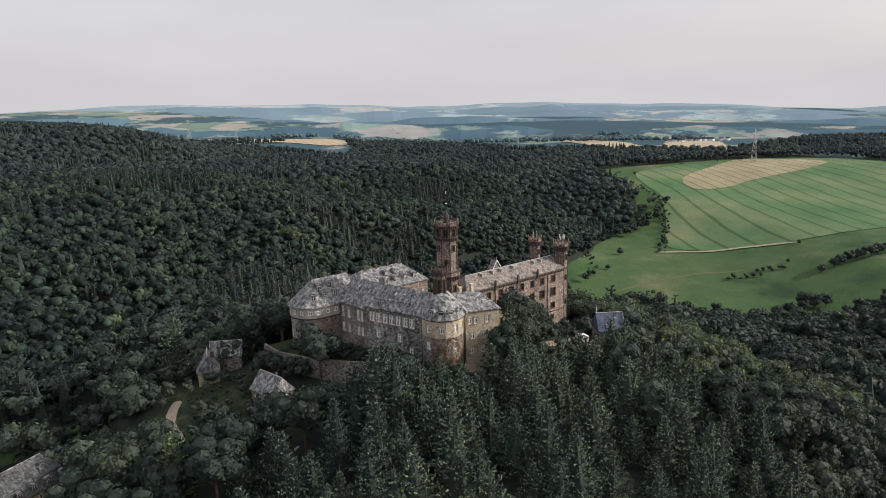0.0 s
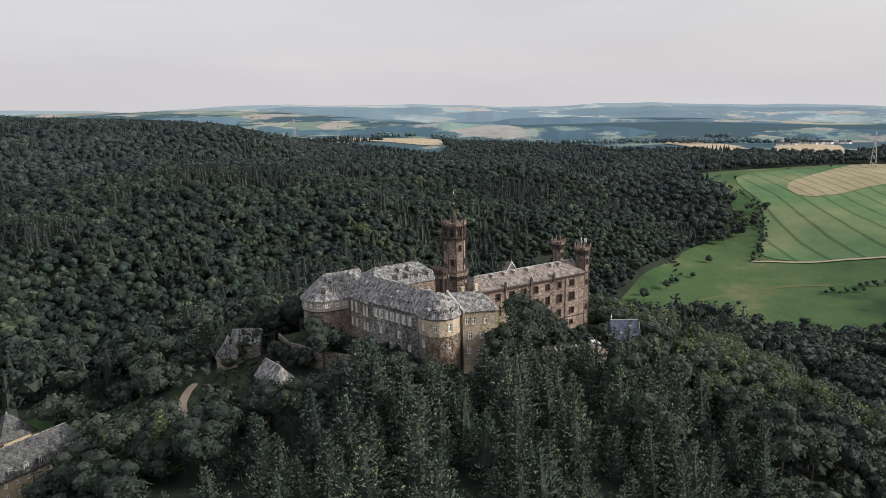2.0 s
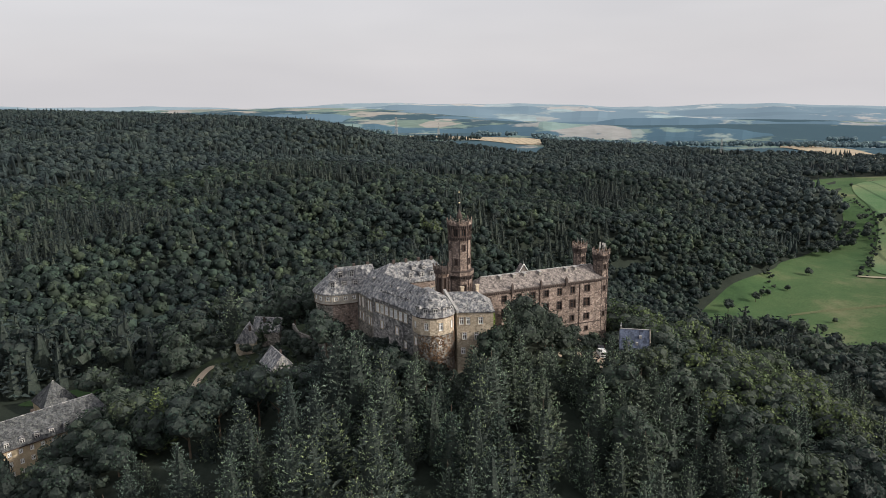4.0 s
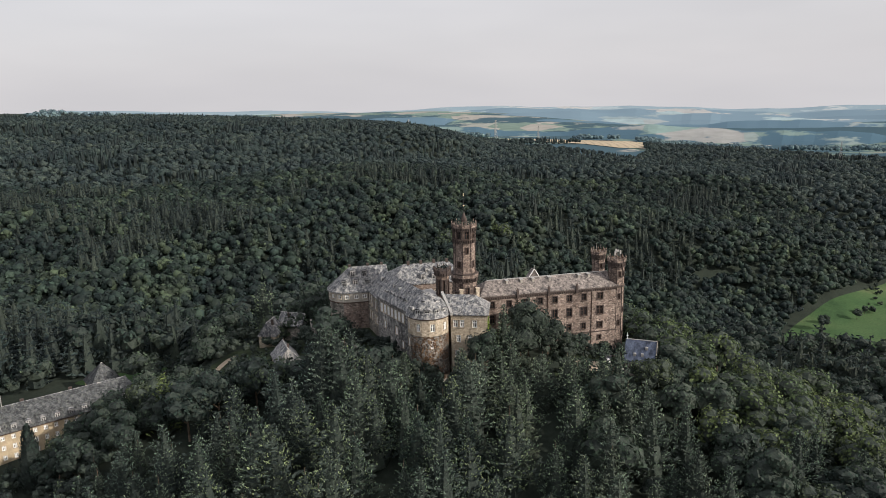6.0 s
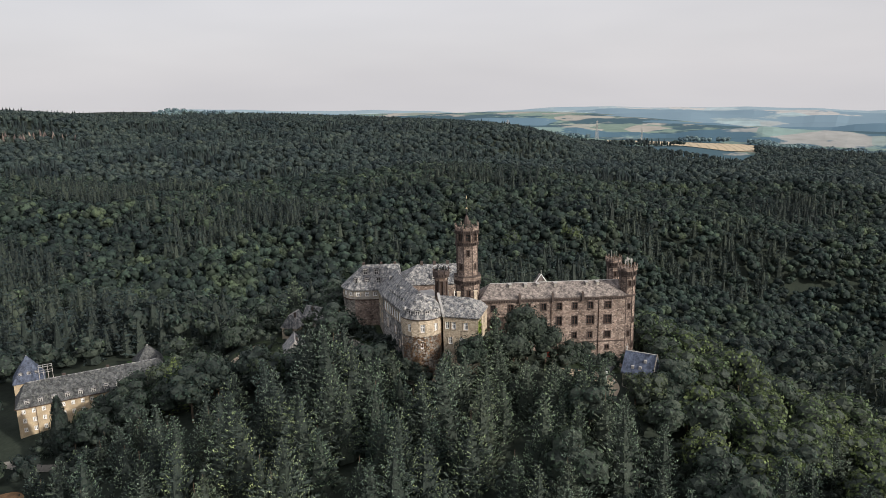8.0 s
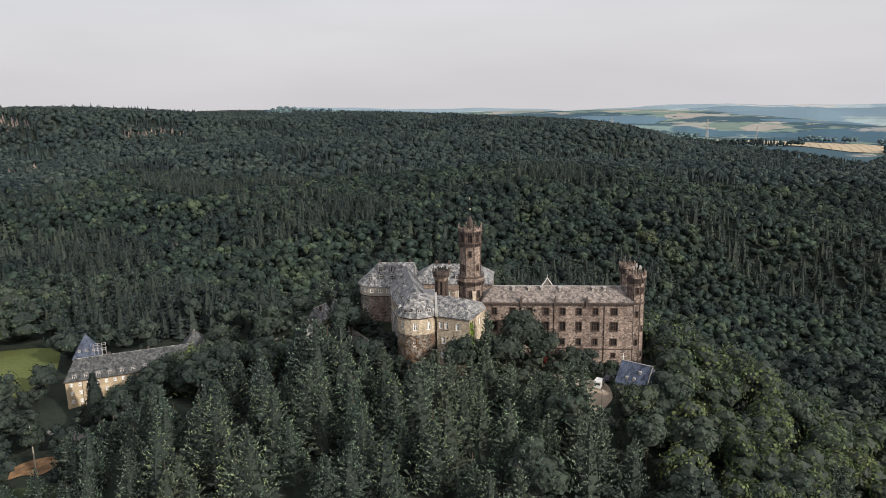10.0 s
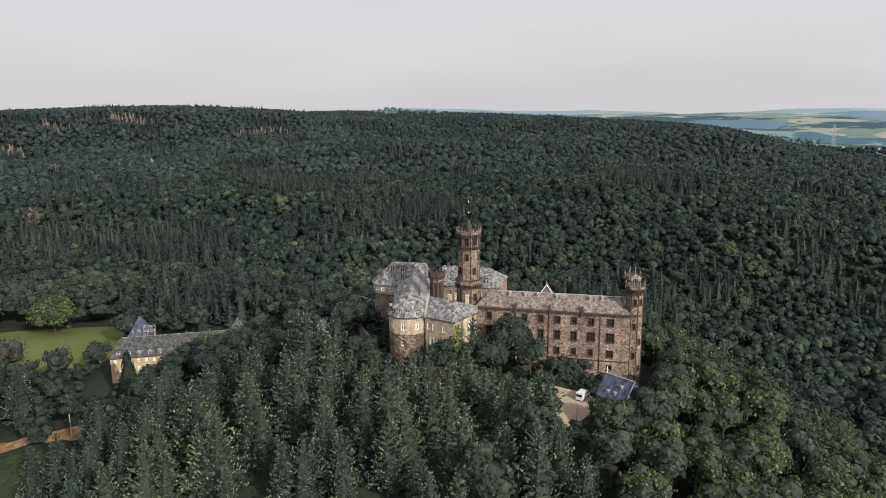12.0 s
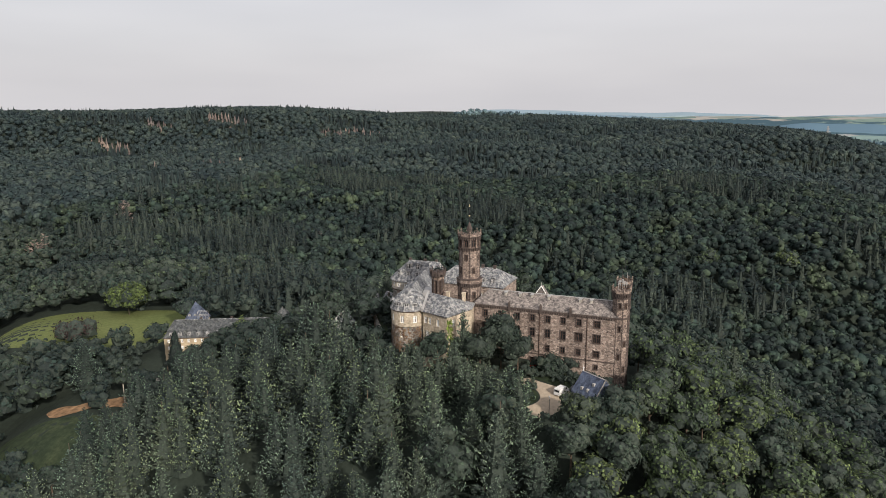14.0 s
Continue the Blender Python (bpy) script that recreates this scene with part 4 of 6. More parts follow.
def front_wing():
    poly = [(-25.4, 6.2), (-19.5, -12.0), (-11.0, -9.5), (-15.0, 9.0)]
    holes = {0: openings_row([2.6 + i * 2.25 for i in range(7)], 15.5, 1.75, 2.7) + openings_row([4.6, 12.0], 11.0, 1.3, 2.2) + openings_row([15.8], 8.0, 1.2, 2.0)}
    t = polygon_house("front_wing", "grey rubble castle wing with a row of white windows", poly, WALL_FOOT, 19.4, (-19.6, 7.2), (-14.9, -11.5), 25.0, LIME_WALL, SLATE, holes)
    d = Vector((5.9, -18.2)).normalized()
    side = Vector((-d.y, d.x))
    turn = math.atan2(d.y, d.x)
    for i in range(7):
        c = Vector((-25.4, 6.2)) + d * (3.4 + i * 2.1) + side * 1.3
        add_dormer(t, c.x, c.y, 20.6, turn, 1.05, 1.3, 1.8)
    for i in range(4):
        c = Vector((-25.4, 6.2)) + d * (5.0 + i * 3.4) + side * 3.0
        add_dormer(t, c.x, c.y, 22.7, turn, 0.7, 0.8, 1.4)
    flat = Shape().add([(-14.5, -2.0, 22.6), (-10.4, -1.0, 22.6), (-9.4, -7.0, 22.2), (-12.9, -8.0, 22.2), (-14.5, -2.0, 19.0), (-10.4, -1.0, 19.0), (-9.4, -7.0, 19.0), (-12.9, -8.0, 19.0)], [(0, 3, 2, 1), (0, 1, 5, 4), (1, 2, 6, 5), (2, 3, 7, 6), (3, 0, 4, 7)])
    part("flat_roof", flat, LEAD, t, "pale sheet-metal flat roof")


def linking_wing():
    poly = [(-27.0, 17.6), (-25.4, 6.3), (-15.0, 9.0), (-17.0, 18.2)]
    holes = {0: openings_row([2.0, 4.4, 8.6, 10.2], 14.6, 1.2, 3.2) + openings_row([2.0, 4.4, 8.6, 10.2], 10.2, 1.2, 2.6)}
    t = polygon_house("linking_wing", "narrow stone link with tall white windows and steep slate roof", poly, WALL_FOOT, 18.6, (-21.5, 18.0), (-19.6, 7.4), 25.0, GREY_STONE, SLATE, holes)
    for k, (x, y, z) in enumerate(((-24.3, 14.5, 20.3), (-23.7, 10.5, 20.3), (-23.2, 12.8, 22.4))):
        add_dormer(t, x, y, z, radians(-82), 1.0, 1.3, 1.8)


def pavilion():
    arc = outline(-32.3, 24.0, 6.3, 9, 0, 90, 270)
    poly = arc + [(-20.0, 17.7), (-20.0, 30.3)]
    t = thing("pavilion", (-29, 24, WALL_FOOT), "rounded stone pavilion with white timbered belt and hipped slate roof", "castle wing")
    n = len(poly)
    for i in range(n):
        p, q = poly[i], poly[(i + 1) % n]
        length = math.dist(p, q)
        if i < 8:
            low = [(length / 2, 9.0, 1.0, 1.9)] if i in (3, 5) else []
            belt = [(length / 2, 16.0, 1.35, 1.5)]
        elif i == 8:
            low = [(9.2, 8.4, 1.1, 1.9)]
            belt = openings_row([1.6, 4.2, 6.8, 9.4], 16.0, 1.35, 1.5)
        else:
            low, belt = [], []
        windowed_wall(t, p, q, WALL_FOOT, 15.0, low, STONE if i > 6 else GREY_STONE)
        gp = grown(poly, 0.25)
        windowed_wall(t, gp[i], gp[(i + 1) % n], 15.0, 18.1, belt, PLASTER, "white", "belt_wall")
    part("belt_ledge", Shape().prism(grown(poly, 0.45), 14.75, None, 15.02), DARK_WOOD, t)
    part("eaves", Shape().prism(grown(poly, 0.5), 17.95, None, 18.15), DARK_WOOD, t)
    part("roof", Shape().roof(grown(outline(-32.3, 24.0, 6.3, 13, 0, 90, 270) + [(-20.0, 17.7), (-20.0, 30.3)], 0.75), 18.3, (-32.0, 24.0), (-20.0, 24.0), 25.0), SLATE, t)
    for x, y, z in ((-34.2, 19.4, 19.7), (-30.6, 19.2, 19.7), (-27.0, 19.2, 19.7), (-31.2, 21.2, 22.2), (-27.6, 21.2, 22.2)):
        add_dormer(t, x, y, z, radians(-25 if x < -33 else 0), 1.7, 2.1, 2.6)
    for x in (-31.8, -26.0, -21.5):
        part("chimney", Shape().box(x, 24.3, 24.4, 0.8, 0.7, 1.3), RED_STONE, t)


def rear_wing():
    poly = [(-20.0, 17.5), (5.8, 17.0), (6.2, 32.6), (-20.0, 32.8)]
    holes = {0: openings_row([12, 15, 18, 21, 24], 14.8, 1.2, 2.2)}
    t = polygon_house("rear_wing", "rear castle wing behind the court under a dormered slate roof", poly, WALL_FOOT, 19.2, (-14.0, 25.2), (1.0, 25.2), 24.2, STONE, SLATE, holes)
    for x in (-9.0, -5.4, -1.8, 1.8):
        add_dormer(t, x, 18.6, 20.3, 0.0, 1.4, 1.7, 2.6)
    for x in (-7.2, -3.6):
        add_dormer(t, x, 21.2, 22.2, 0.0, 1.1, 1.3, 2.0)
    for x in (-12.6, -8.4, -4.0, 0.4):
        part("chimney", Shape().box(x, 25.2, 23.6, 0.9, 0.8, 1.6), RED_STONE, t)


main_wing()
main_tower()
stair_turret()
corner_towers()
entrance_wing()
bastion()
front_wing()
linking_wing()
pavilion()
rear_wing()

# ---- outbuildings and forecourt ----
def ground_z(x, y):
    return float(ground_on_mesh(x, y))


def gable_house(name, label, x, y, turn, long, deep, foot, eave, top, wall_mat, roof_mat, category="house", windows=(), over=0.35, hip=0.0):
    """A house with its ridge along its length. windows: (wall 0-3, distance from its left end, sill, width, height)."""
    c, s = math.cos(turn), math.sin(turn)

    def at(a, b):
        return (x + c * a - s * b, y + s * a + c * b)

    poly = [at(-long / 2, -deep / 2), at(long / 2, -deep / 2), at(long / 2, deep / 2), at(-long / 2, deep / 2)]
    t = thing(name, (x, y, foot), label, category)
    for i in range(4):
        windowed_wall(t, poly[i], poly[(i + 1) % 4], foot, eave, [w[1:] for w in windows if w[0] == i], wall_mat, thick=0.5)
    if not hip:
        for k in (-1, 1):
            a, b, m = at(k * (long / 2 - 0.25), -deep / 2), at(k * (long / 2 - 0.25), deep / 2), at(k * (long / 2 - 0.25), 0)
            a2, b2, m2 = at(k * long / 2, -deep / 2), at(k * long / 2, deep / 2), at(k * long / 2, 0)
            part("gable", Shape().add([(*a, eave), (*b, eave), (*m, top - 0.25), (*a2, eave), (*b2, eave), (*m2, top - 0.25)], [(0, 1, 2), (3, 5, 4), (0, 3, 4, 1), (1, 4, 5, 2), (2, 5, 3, 0)]), wall_mat, t)
    e = grown(poly, over)
    ra, rb = at(-long / 2 - (over if not hip else -hip), 0), at(long / 2 + (over if not hip else -hip), 0)
    part("roof", Shape().roof(e, eave + 0.1, ra, rb, top), roof_mat, t)
    part("ridge_cap", Shape().rod((*ra, top - 0.02), (*rb, top - 0.02), 0.14), LEAD, t)
    return t, at


def chapel():
    turn = math.atan2(-4.4, 6.4)
    t, at = gable_house("chapel", "small chapel with steep slate roof, painted blue from the sky, and white cross finial", 44.4, -25.3, turn, 7.8, 7.6, -5, 4.4, 9.4, GREY_STONE, SKY_BLUE_SLATE, "chapel")
    fx, fy = at(-3.9, 0)
    part("finial", Shape().rod((fx, fy, 9.3), (fx, fy, 11.2), 0.12, 0.05).box(fx, fy, 10.3, 0.7, 0.1, 0.12, turn), WHITE, t, "white finial cross")
    for a, b, z in ((1.6, -1.6, 7.2), (0.6, -2.9, 5.6), (-1.4, -2.9, 5.6)):
        px, py = at(a, b)
        part("roof_hatch", Shape().box(px, py, z, 0.7, 0.7, 0.8, turn), LEAD, t)
    px, py = at(4.25, 0)
    qx, qy = at(4.25, -4.1)
    rx, ry = at(4.25, 4.1)
    part("gable_coping", Shape().rod((px, py, 9.55), (qx, qy, 4.5), 0.16, 0.16, 4).rod((px, py, 9.55), (rx, ry, 4.5), 0.16, 0.16, 4), GREY_STONE, t)


def stone_hut():
    turn = radians(-80)
    t, at = gable_house("stone_hut", "roofed grey stone hut with mossy slates", -53.4, 9.5, turn, 9.0, 7.0, -6, 1.9, 6.2, GREY_STONE, SLATE, "hut", [(0, 1.6, 0.0, 0.7, 0.9), (0, 4.2, -1.9, 0.8, 1.6), (0, 6.8, 0.0, 0.7, 0.9), (1, 2.0, -0.5, 0.7, 0.9), (1, 4.8, -0.5, 0.7, 0.9)])
    px, py = at(1.4, 0.6)
    part("chimney", Shape().box(px, py, 5.4, 0.6, 0.6, 1.2, turn), RED_STONE, t)


def gate_house():
    t, at = gable_house("gatehouse", "derelict gatehouse with patched slate roof and peeling plaster", -58.4, 42.0, radians(-110), 7.4, 6.0, -11, -0.4, 4.2, PALE_STONE, SLATE, "house", [(0, 1.6, -2.6, 0.8, 1.3), (0, 4.2, -2.6, 0.8, 1.3), (1, 1.6, -2.6, 0.8, 1.3), (1, 3.6, -2.6, 0.8, 1.3)])
    px, py = at(1.6, 1.4)
    part("chimney", Shape().box(px, py, 3.0, 0.8, 0.8, 1.7), RED_STONE, t)
    t2, at2 = gable_house("gatehouse_annex", "long slate-roofed annex behind the gatehouse", -50.6, 46.8, radians(-31), 9.0, 6.0, -10, 0.6, 4.6, GREY_STONE, SLATE, "house")
    px, py = at2(-1.0, -1.4)
    part("chimney", Shape().box(px, py, 3.4, 0.7, 0.7, 1.6), RED_STONE, t2)


def yellow_house():
    """The long ochre house with its mansard roof."""
    d = Vector((0.894, 0.447))
    nrm = Vector((-0.447, 0.894))
    a0, length, deep = Vector((-140.6, 10.9)), 46.0, 11.5
    foot, eave, knee, top = -26.0, -14.4, -11.8, -8.4
    t = thing("yellow_house", (-122, 24, foot), "long ochre-plastered house with grey mansard roof and dormers", "house")
    p = [a0, a0 + d * length, a0 + d * length + nrm * deep, a0 + nrm * deep]
    cols = [1.8 + i * 2.75 for i in range(17)]
    holes = []
    for i, c in enumerate(cols):
        holes += [(c, -16.6, 1.0, 1.45), (c, -19.6, 1.0, 1.55)]
        if i not in (6, 9):
            holes.append((c, -22.6, 1.0, 1.5))
    holes += [(cols[6], -23.9, 1.3, 2.8)]
    windowed_wall(t, p[0], p[1], foot, eave, holes, OCHRE, "ochre")
    for i in range(1, 4):
        windowed_wall(t, p[i], p[(i + 1) % 4], foot, eave, [], OCHRE, "ochre")
    arch = Shape()
    c = a0 + d * cols[9] - nrm * 0.06
    pts = [(-1.9, -24.4), (1.9, -24.4)] + [(1.9 * math.cos(k * math.pi / 8), -22.4 + 1.7 * math.sin(k * math.pi / 8)) for k in range(9)]
    arch.add([(c.x + d.x * u, c.y + d.y * u, z) for u, z in pts] + [(c.x + d.x * u + nrm.x * 0.5, c.y + d.y * u + nrm.y * 0.5, z) for u, z in pts], [tuple(range(11)), tuple(range(21, 10, -1))] + [(i, i + 11, (i + 1) % 11 + 11, (i + 1) % 11) for i in range(11)])
    part("arched_gate", arch, RED_STONE, t, "brown arched gate")
    low, mid = grown([tuple(v) for v in p], 0.4), grown([tuple(v) for v in p], -1.3)
    part("mansard", Shape().prism(low, eave - 0.1, mid, knee), HOUSE_SLATE, t)
    ra, rb = a0 + nrm * deep / 2 + d * 3.0, a0 + nrm * deep / 2 + d * (length - 3.0)
    part("roof", Shape().roof(grown([tuple(v) for v in p], -1.1), knee + 0.1, tuple(ra), tuple(rb), top, 0.2), HOUSE_SLATE, t)
    part("ridge_cap", Shape().rod((*ra, top), (*rb, top), 0.16), SLATE, t)
    part("eaves", Shape().prism(grown([tuple(v) for v in p], 0.5), eave - 0.3, None, eave - 0.08), DARK_WOOD, t)
    turn = math.atan2(d.y, d.x)
    for i in range(12):
        c = a0 + d * (3.0 + i * 3.75) + nrm * 0.25
        add_dormer(t, c.x, c.y, eave + 0.5, turn, 1.5, 1.6, 2.0)
    for u in (14.0, 27.0):
        c = a0 + d * u + nrm * (deep / 2 + 0.6)
        part("chimney", Shape().box(c.x, c.y, top - 0.6, 0.9, 0.7, 1.3), RED_STONE, t)
    for u in (5.2, 30.5):
        c = a0 + d * u - nrm * 0.12
        part("downpipe", Shape().rod((c.x, c.y, foot + 2), (c.x, c.y, eave), 0.09), DARK_WOOD, t)
    q, at = gable_house("tower_house", "square house with steep bluish pyramid roof beyond the yellow house", -155.5, 47.2, math.atan2(d.y, d.x), 9.6, 9.6, -28, -18.2, -9.6, OCHRE, SKY_BLUE_SLATE, "house", hip=4.7)
    for k in (-2.4, 0.2, 2.6):
        px, py = at(k, -3.6)
        add_dormer(q, px, py, -16.4, turn, 1.2, 1.5, 2.4)
    s = Shape()
    f = Vector((-147.6, 39.2))
    for i in range(4):
        for j in range(2):
            c = f + d * (i * 1.4) + nrm * (j * 2.4)
            s.rod((c.x, c.y, -26), (c.x, c.y, -11.6), 0.07, 0.07, 4)
    for z in (-13.6, -11.6):
        for j in range(2):
            c0, c1 = f + nrm * (j * 2.4), f + d * 4.2 + nrm * (j * 2.4)
            s.rod((c0.x, c0.y, z), (c1.x, c1.y, z), 0.09, 0.09, 4)
        for i in range(4):
            c0, c1 = f + d * (i * 1.4), f + d * (i * 1.4) + nrm * 2.4
            s.rod((c0.x, c0.y, z), (c1.x, c1.y, z), 0.08, 0.08, 4)
    sc = thing("roof_scaffold", (-146, 41, -26), "pale open metal frame beside the pyramid roof", "scaffold")
    part("frame", s, LEAD, sc)
    gable_house("coach_house", "square outbuilding with dark pyramid slate roof", -119.8, 66.0, math.atan2(d.y, d.x), 10.5, 10.5, -30, -20.6, -13.8, OCHRE, HOUSE_SLATE, "house", hip=5.0)


def van():
    x, y = 35.2, -22.4
    z = ground_z(x, y) + 0.15
    turn = radians(70)
    t = thing("van", (x, y, z), "white delivery van parked on the gravel forecourt", "van", turn=turn)
    BASE[t.name] = (0, 0, 0)
    prof = [(-2.5, 0.45), (2.45, 0.45), (2.5, 1.05), (1.95, 1.3), (1.25, 2.05), (0.9, 2.2), (-2.45, 2.25), (-2.5, 0.6)]
    n = len(prof)
    body = Shape().add([(u, -0.95, w) for u, w in prof] + [(u, 0.95, w) for u, w in prof], [tuple(range(n)), tuple(range(2 * n - 1, n - 1, -1))] + [(i, i + n, (i + 1) % n + n, (i + 1) % n) for i in range(n)])
    part("body", body, CAR_WHITE, t)
    part("windscreen", Shape().add([(1.93, -0.8, 1.36), (1.93, 0.8, 1.36), (1.3, 0.75, 2.03), (1.3, -0.75, 2.03)], [(0, 1, 2, 3)]), GLASS, t)
    for k in (-1, 1):
        part("side_window", Shape().box(0.95, k * 0.955, 1.35, 0.9, 0.03, 0.55), GLASS, t)
        part("headlight", Shape().box(2.48, k * 0.7, 0.85, 0.06, 0.3, 0.2), LEAD, t)
        for u in (-1.6, 1.6):
            part("wheel", Shape().rod((u, k * 0.78, 0.33), (u, k * 0.99, 0.33), 0.34, 0.34, 12), RUBBER, t)
    part("rear_window", Shape().box(-2.5, 0, 1.35, 0.03, 1.5, 0.6), GLASS, t)


def car(x, y, turn, paint, label):
    z = ground_z(x, y) + 0.15
    t = thing("car", (x, y, z), label, "car", turn=turn)
    BASE[t.name] = (0, 0, 0)
    prof = [(-2.05, 0.4), (2.05, 0.4), (2.1, 0.75), (1.1, 0.95), (0.45, 1.42), (-1.1, 1.45), (-1.9, 1.0), (-2.1, 0.9)]
    n = len(prof)
    part("body", Shape().add([(u, -0.86, w) for u, w in prof] + [(u, 0.86, w) for u, w in prof], [tuple(range(n)), tuple(range(2 * n - 1, n - 1, -1))] + [(i, i + n, (i + 1) % n + n, (i + 1) % n) for i in range(n)]), paint, t)
    for k in (-1, 1):
        part("side_window", Shape().box(-0.35, k * 0.865, 0.98, 1.6, 0.02, 0.36), GLASS, t)
        for u in (-1.3, 1.3):
            part("wheel", Shape().rod((u, k * 0.7, 0.32), (u, k * 0.88, 0.32), 0.32, 0.32, 12), RUBBER, t)
    part("windscreen", Shape().add([(1.04, -0.7, 1.0), (1.04, 0.7, 1.0), (0.5, 0.66, 1.41), (0.5, -0.66, 1.41)], [(0, 1, 2, 3)]), GLASS, t)


def lamp_post(x, y):
    z = ground_z(x, y)
    t = thing("street_lamp", (x, y, z), "thin grey lamp post at the edge of the drive", "lamp")
    part("post", Shape().rod((x, y, z - 0.3), (x, y, z + 5.0), 0.09, 0.06), IRON, t)
    part("lantern", Shape().prism(outline(x, y, 0.12, 6), z + 5.0, outline(x, y, 0.3, 6), z + 5.5).prism(outline(x, y, 0.32, 6), z + 5.5, outline(x, y, 0.05, 6), z + 5.8), LEAD, t)


def retaining_wall():
    s = Shape()
    pts = [(-45.2, 31), (-45.2, 22), (-41.2, 12.5), (-36.7, 5.5), (-32.7, 0.0), (-28.7, -6), (-24, -9.6)]
    for p, q in zip(pts, pts[1:]):
        wall(s, p, q, -8.0, 6.5, (), 0.6)
    return structure("terrace_wall", s, GREY_STONE, "grey rubble retaining wall below the terrace", "wall")


def pylon(x, y, high, turn):
    z = ground_z(x, y)
    t = thing("power_pylon", (x, y, z), "grey lattice power pylon on the far rise", "pylon", "power pylons")
    w0, w1 = high * 0.075, high * 0.012
    c, s = math.cos(turn), math.sin(turn)

    def at(a, b, h):
        return (x + c * a - s * b, y + s * a + c * b, z + h)

    levels = [0, 0.2, 0.38, 0.53, 0.66, 0.78, 0.9, 1.0]
    for sx, sy in ((-1, -1), (1, -1), (1, 1), (-1, 1)):
        part("leg", Shape().rod(at(sx * w0, sy * w0, -1), at(sx * w1, sy * w1, high), high * 0.007, high * 0.004, 4), LEAD, t)
    lattice = Shape()
    for a, b in zip(levels, levels[1:]):
        wa, wb = w0 + (w1 - w0) * a, w0 + (w1 - w0) * b
        for (p, q), (r, u) in ((((-1, -1), (1, -1)), ((-1, -1), (-1, 1))), (((1, 1), (-1, 1)), ((1, 1), (1, -1)))):
            for m, n in ((p, q), (r, u)):
                lattice.rod(at(m[0] * wa, m[1] * wa, a * high), at(n[0] * wb, n[1] * wb, b * high), high * 0.004, None, 4)
                lattice.rod(at(n[0] * wa, n[1] * wa, a * high), at(m[0] * wb, m[1] * wb, b * high), high * 0.004, None, 4)
    tagged(part("lattice", lattice, LEAD, t), "", "", "", "stuff")
    for h, arm in ((0.66, 0.17), (0.82, 0.13), (0.94, 0.08)):
        part("cross_arm", Shape().rod(at(-arm * high, 0, h * high), at(arm * high, 0, h * high), high * 0.009, None, 4).rod(at(-arm * high, 0, h * high), at(0, 0, (h + 0.06) * high), high * 0.005, None, 4).rod(at(arm * high, 0, h * high), at(0, 0, (h + 0.06) * high), high * 0.005, None, 4), LEAD, t)


def distant_hills():
    """Chains of hazy hills, one behind the other, that close the view."""
    rng = np.random.default_rng(8)
    heads = np.radians(np.arange(-75, 100, 0.75))
    knots = np.radians([-75, -50, -20, 0, 12, 25, 40, 55, 70, 100])
    tops = np.interp(heads, knots, [60, 70, 72, 54, 44, 36, 16, -8, -34, -45])
    low = np.interp(heads, knots, [10, 18, 18, 8, -2, -14, -32, -46, -56, -60])
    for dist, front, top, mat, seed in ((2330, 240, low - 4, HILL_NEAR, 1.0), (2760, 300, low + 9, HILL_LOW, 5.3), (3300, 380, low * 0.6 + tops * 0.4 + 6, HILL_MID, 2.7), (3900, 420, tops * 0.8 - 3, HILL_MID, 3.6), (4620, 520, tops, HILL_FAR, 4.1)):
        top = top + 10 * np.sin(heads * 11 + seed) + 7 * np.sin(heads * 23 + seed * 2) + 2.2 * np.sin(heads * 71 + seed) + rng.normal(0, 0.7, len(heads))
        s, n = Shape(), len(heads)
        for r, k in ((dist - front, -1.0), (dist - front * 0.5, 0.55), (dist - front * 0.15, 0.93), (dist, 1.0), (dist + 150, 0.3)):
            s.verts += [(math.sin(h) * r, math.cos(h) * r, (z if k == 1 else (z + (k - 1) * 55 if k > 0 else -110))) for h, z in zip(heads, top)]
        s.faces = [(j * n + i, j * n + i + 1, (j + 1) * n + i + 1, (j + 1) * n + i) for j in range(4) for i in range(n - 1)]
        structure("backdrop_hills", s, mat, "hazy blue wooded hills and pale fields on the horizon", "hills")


def far_village():
    """White houses with dark roofs, a cluster on the far slope."""
    rng = np.random.default_rng(77)
    for i in range(26):
        x, y = 1690 + rng.normal(0, 70), 905 + rng.normal(0, 40)
        z = ground_z(x, y)
        t = thing("village_house", (x, y, z), "small white far village house with dark roof", "house", "houses of the far village")
        a = rng.uniform(0, 3.14)
        long, deep = rng.uniform(11, 17), rng.uniform(8, 10)
        c, sn = math.cos(a), math.sin(a)
        ring = [(x + c * u * long / 2 - sn * v * deep / 2, y + sn * u * long / 2 + c * v * deep / 2) for u, v in ((-1, -1), (1, -1), (1, 1), (-1, 1))]
        part("wall", Shape().prism(ring, z - 3, None, z + 6), WHITE, t)
        part("roof", Shape().roof(grown(ring, 0.5), z + 6.2, (x - c * long / 2, y - sn * long / 2), (x + c * long / 2, y + sn * long / 2), z + 10.5), HOUSE_SLATE, t)


chapel()
stone_hut()
gate_house()
yellow_house()
van()
car(38.5, -17.2, radians(60), CAR_DARK, "dark grey car parked behind the van")
# This car is added to fill in for a red mark at the entrance.
car(23.2, -9.6, radians(15), RED_PAINT, "small red car added for a red mark by the castle entrance")
lamp_post(34.4, -33.6)
retaining_wall()
for px, py, ph, pt in ((1216, 504, 66, 0.4), (1060, 1000, 44, 0.9), (614, 1940, 56, 0.2), (346, 2030, 49, 0.2), (746, 1905, 42, 0.3)):
    pylon(px, py, ph, pt)
distant_hills()
far_village()
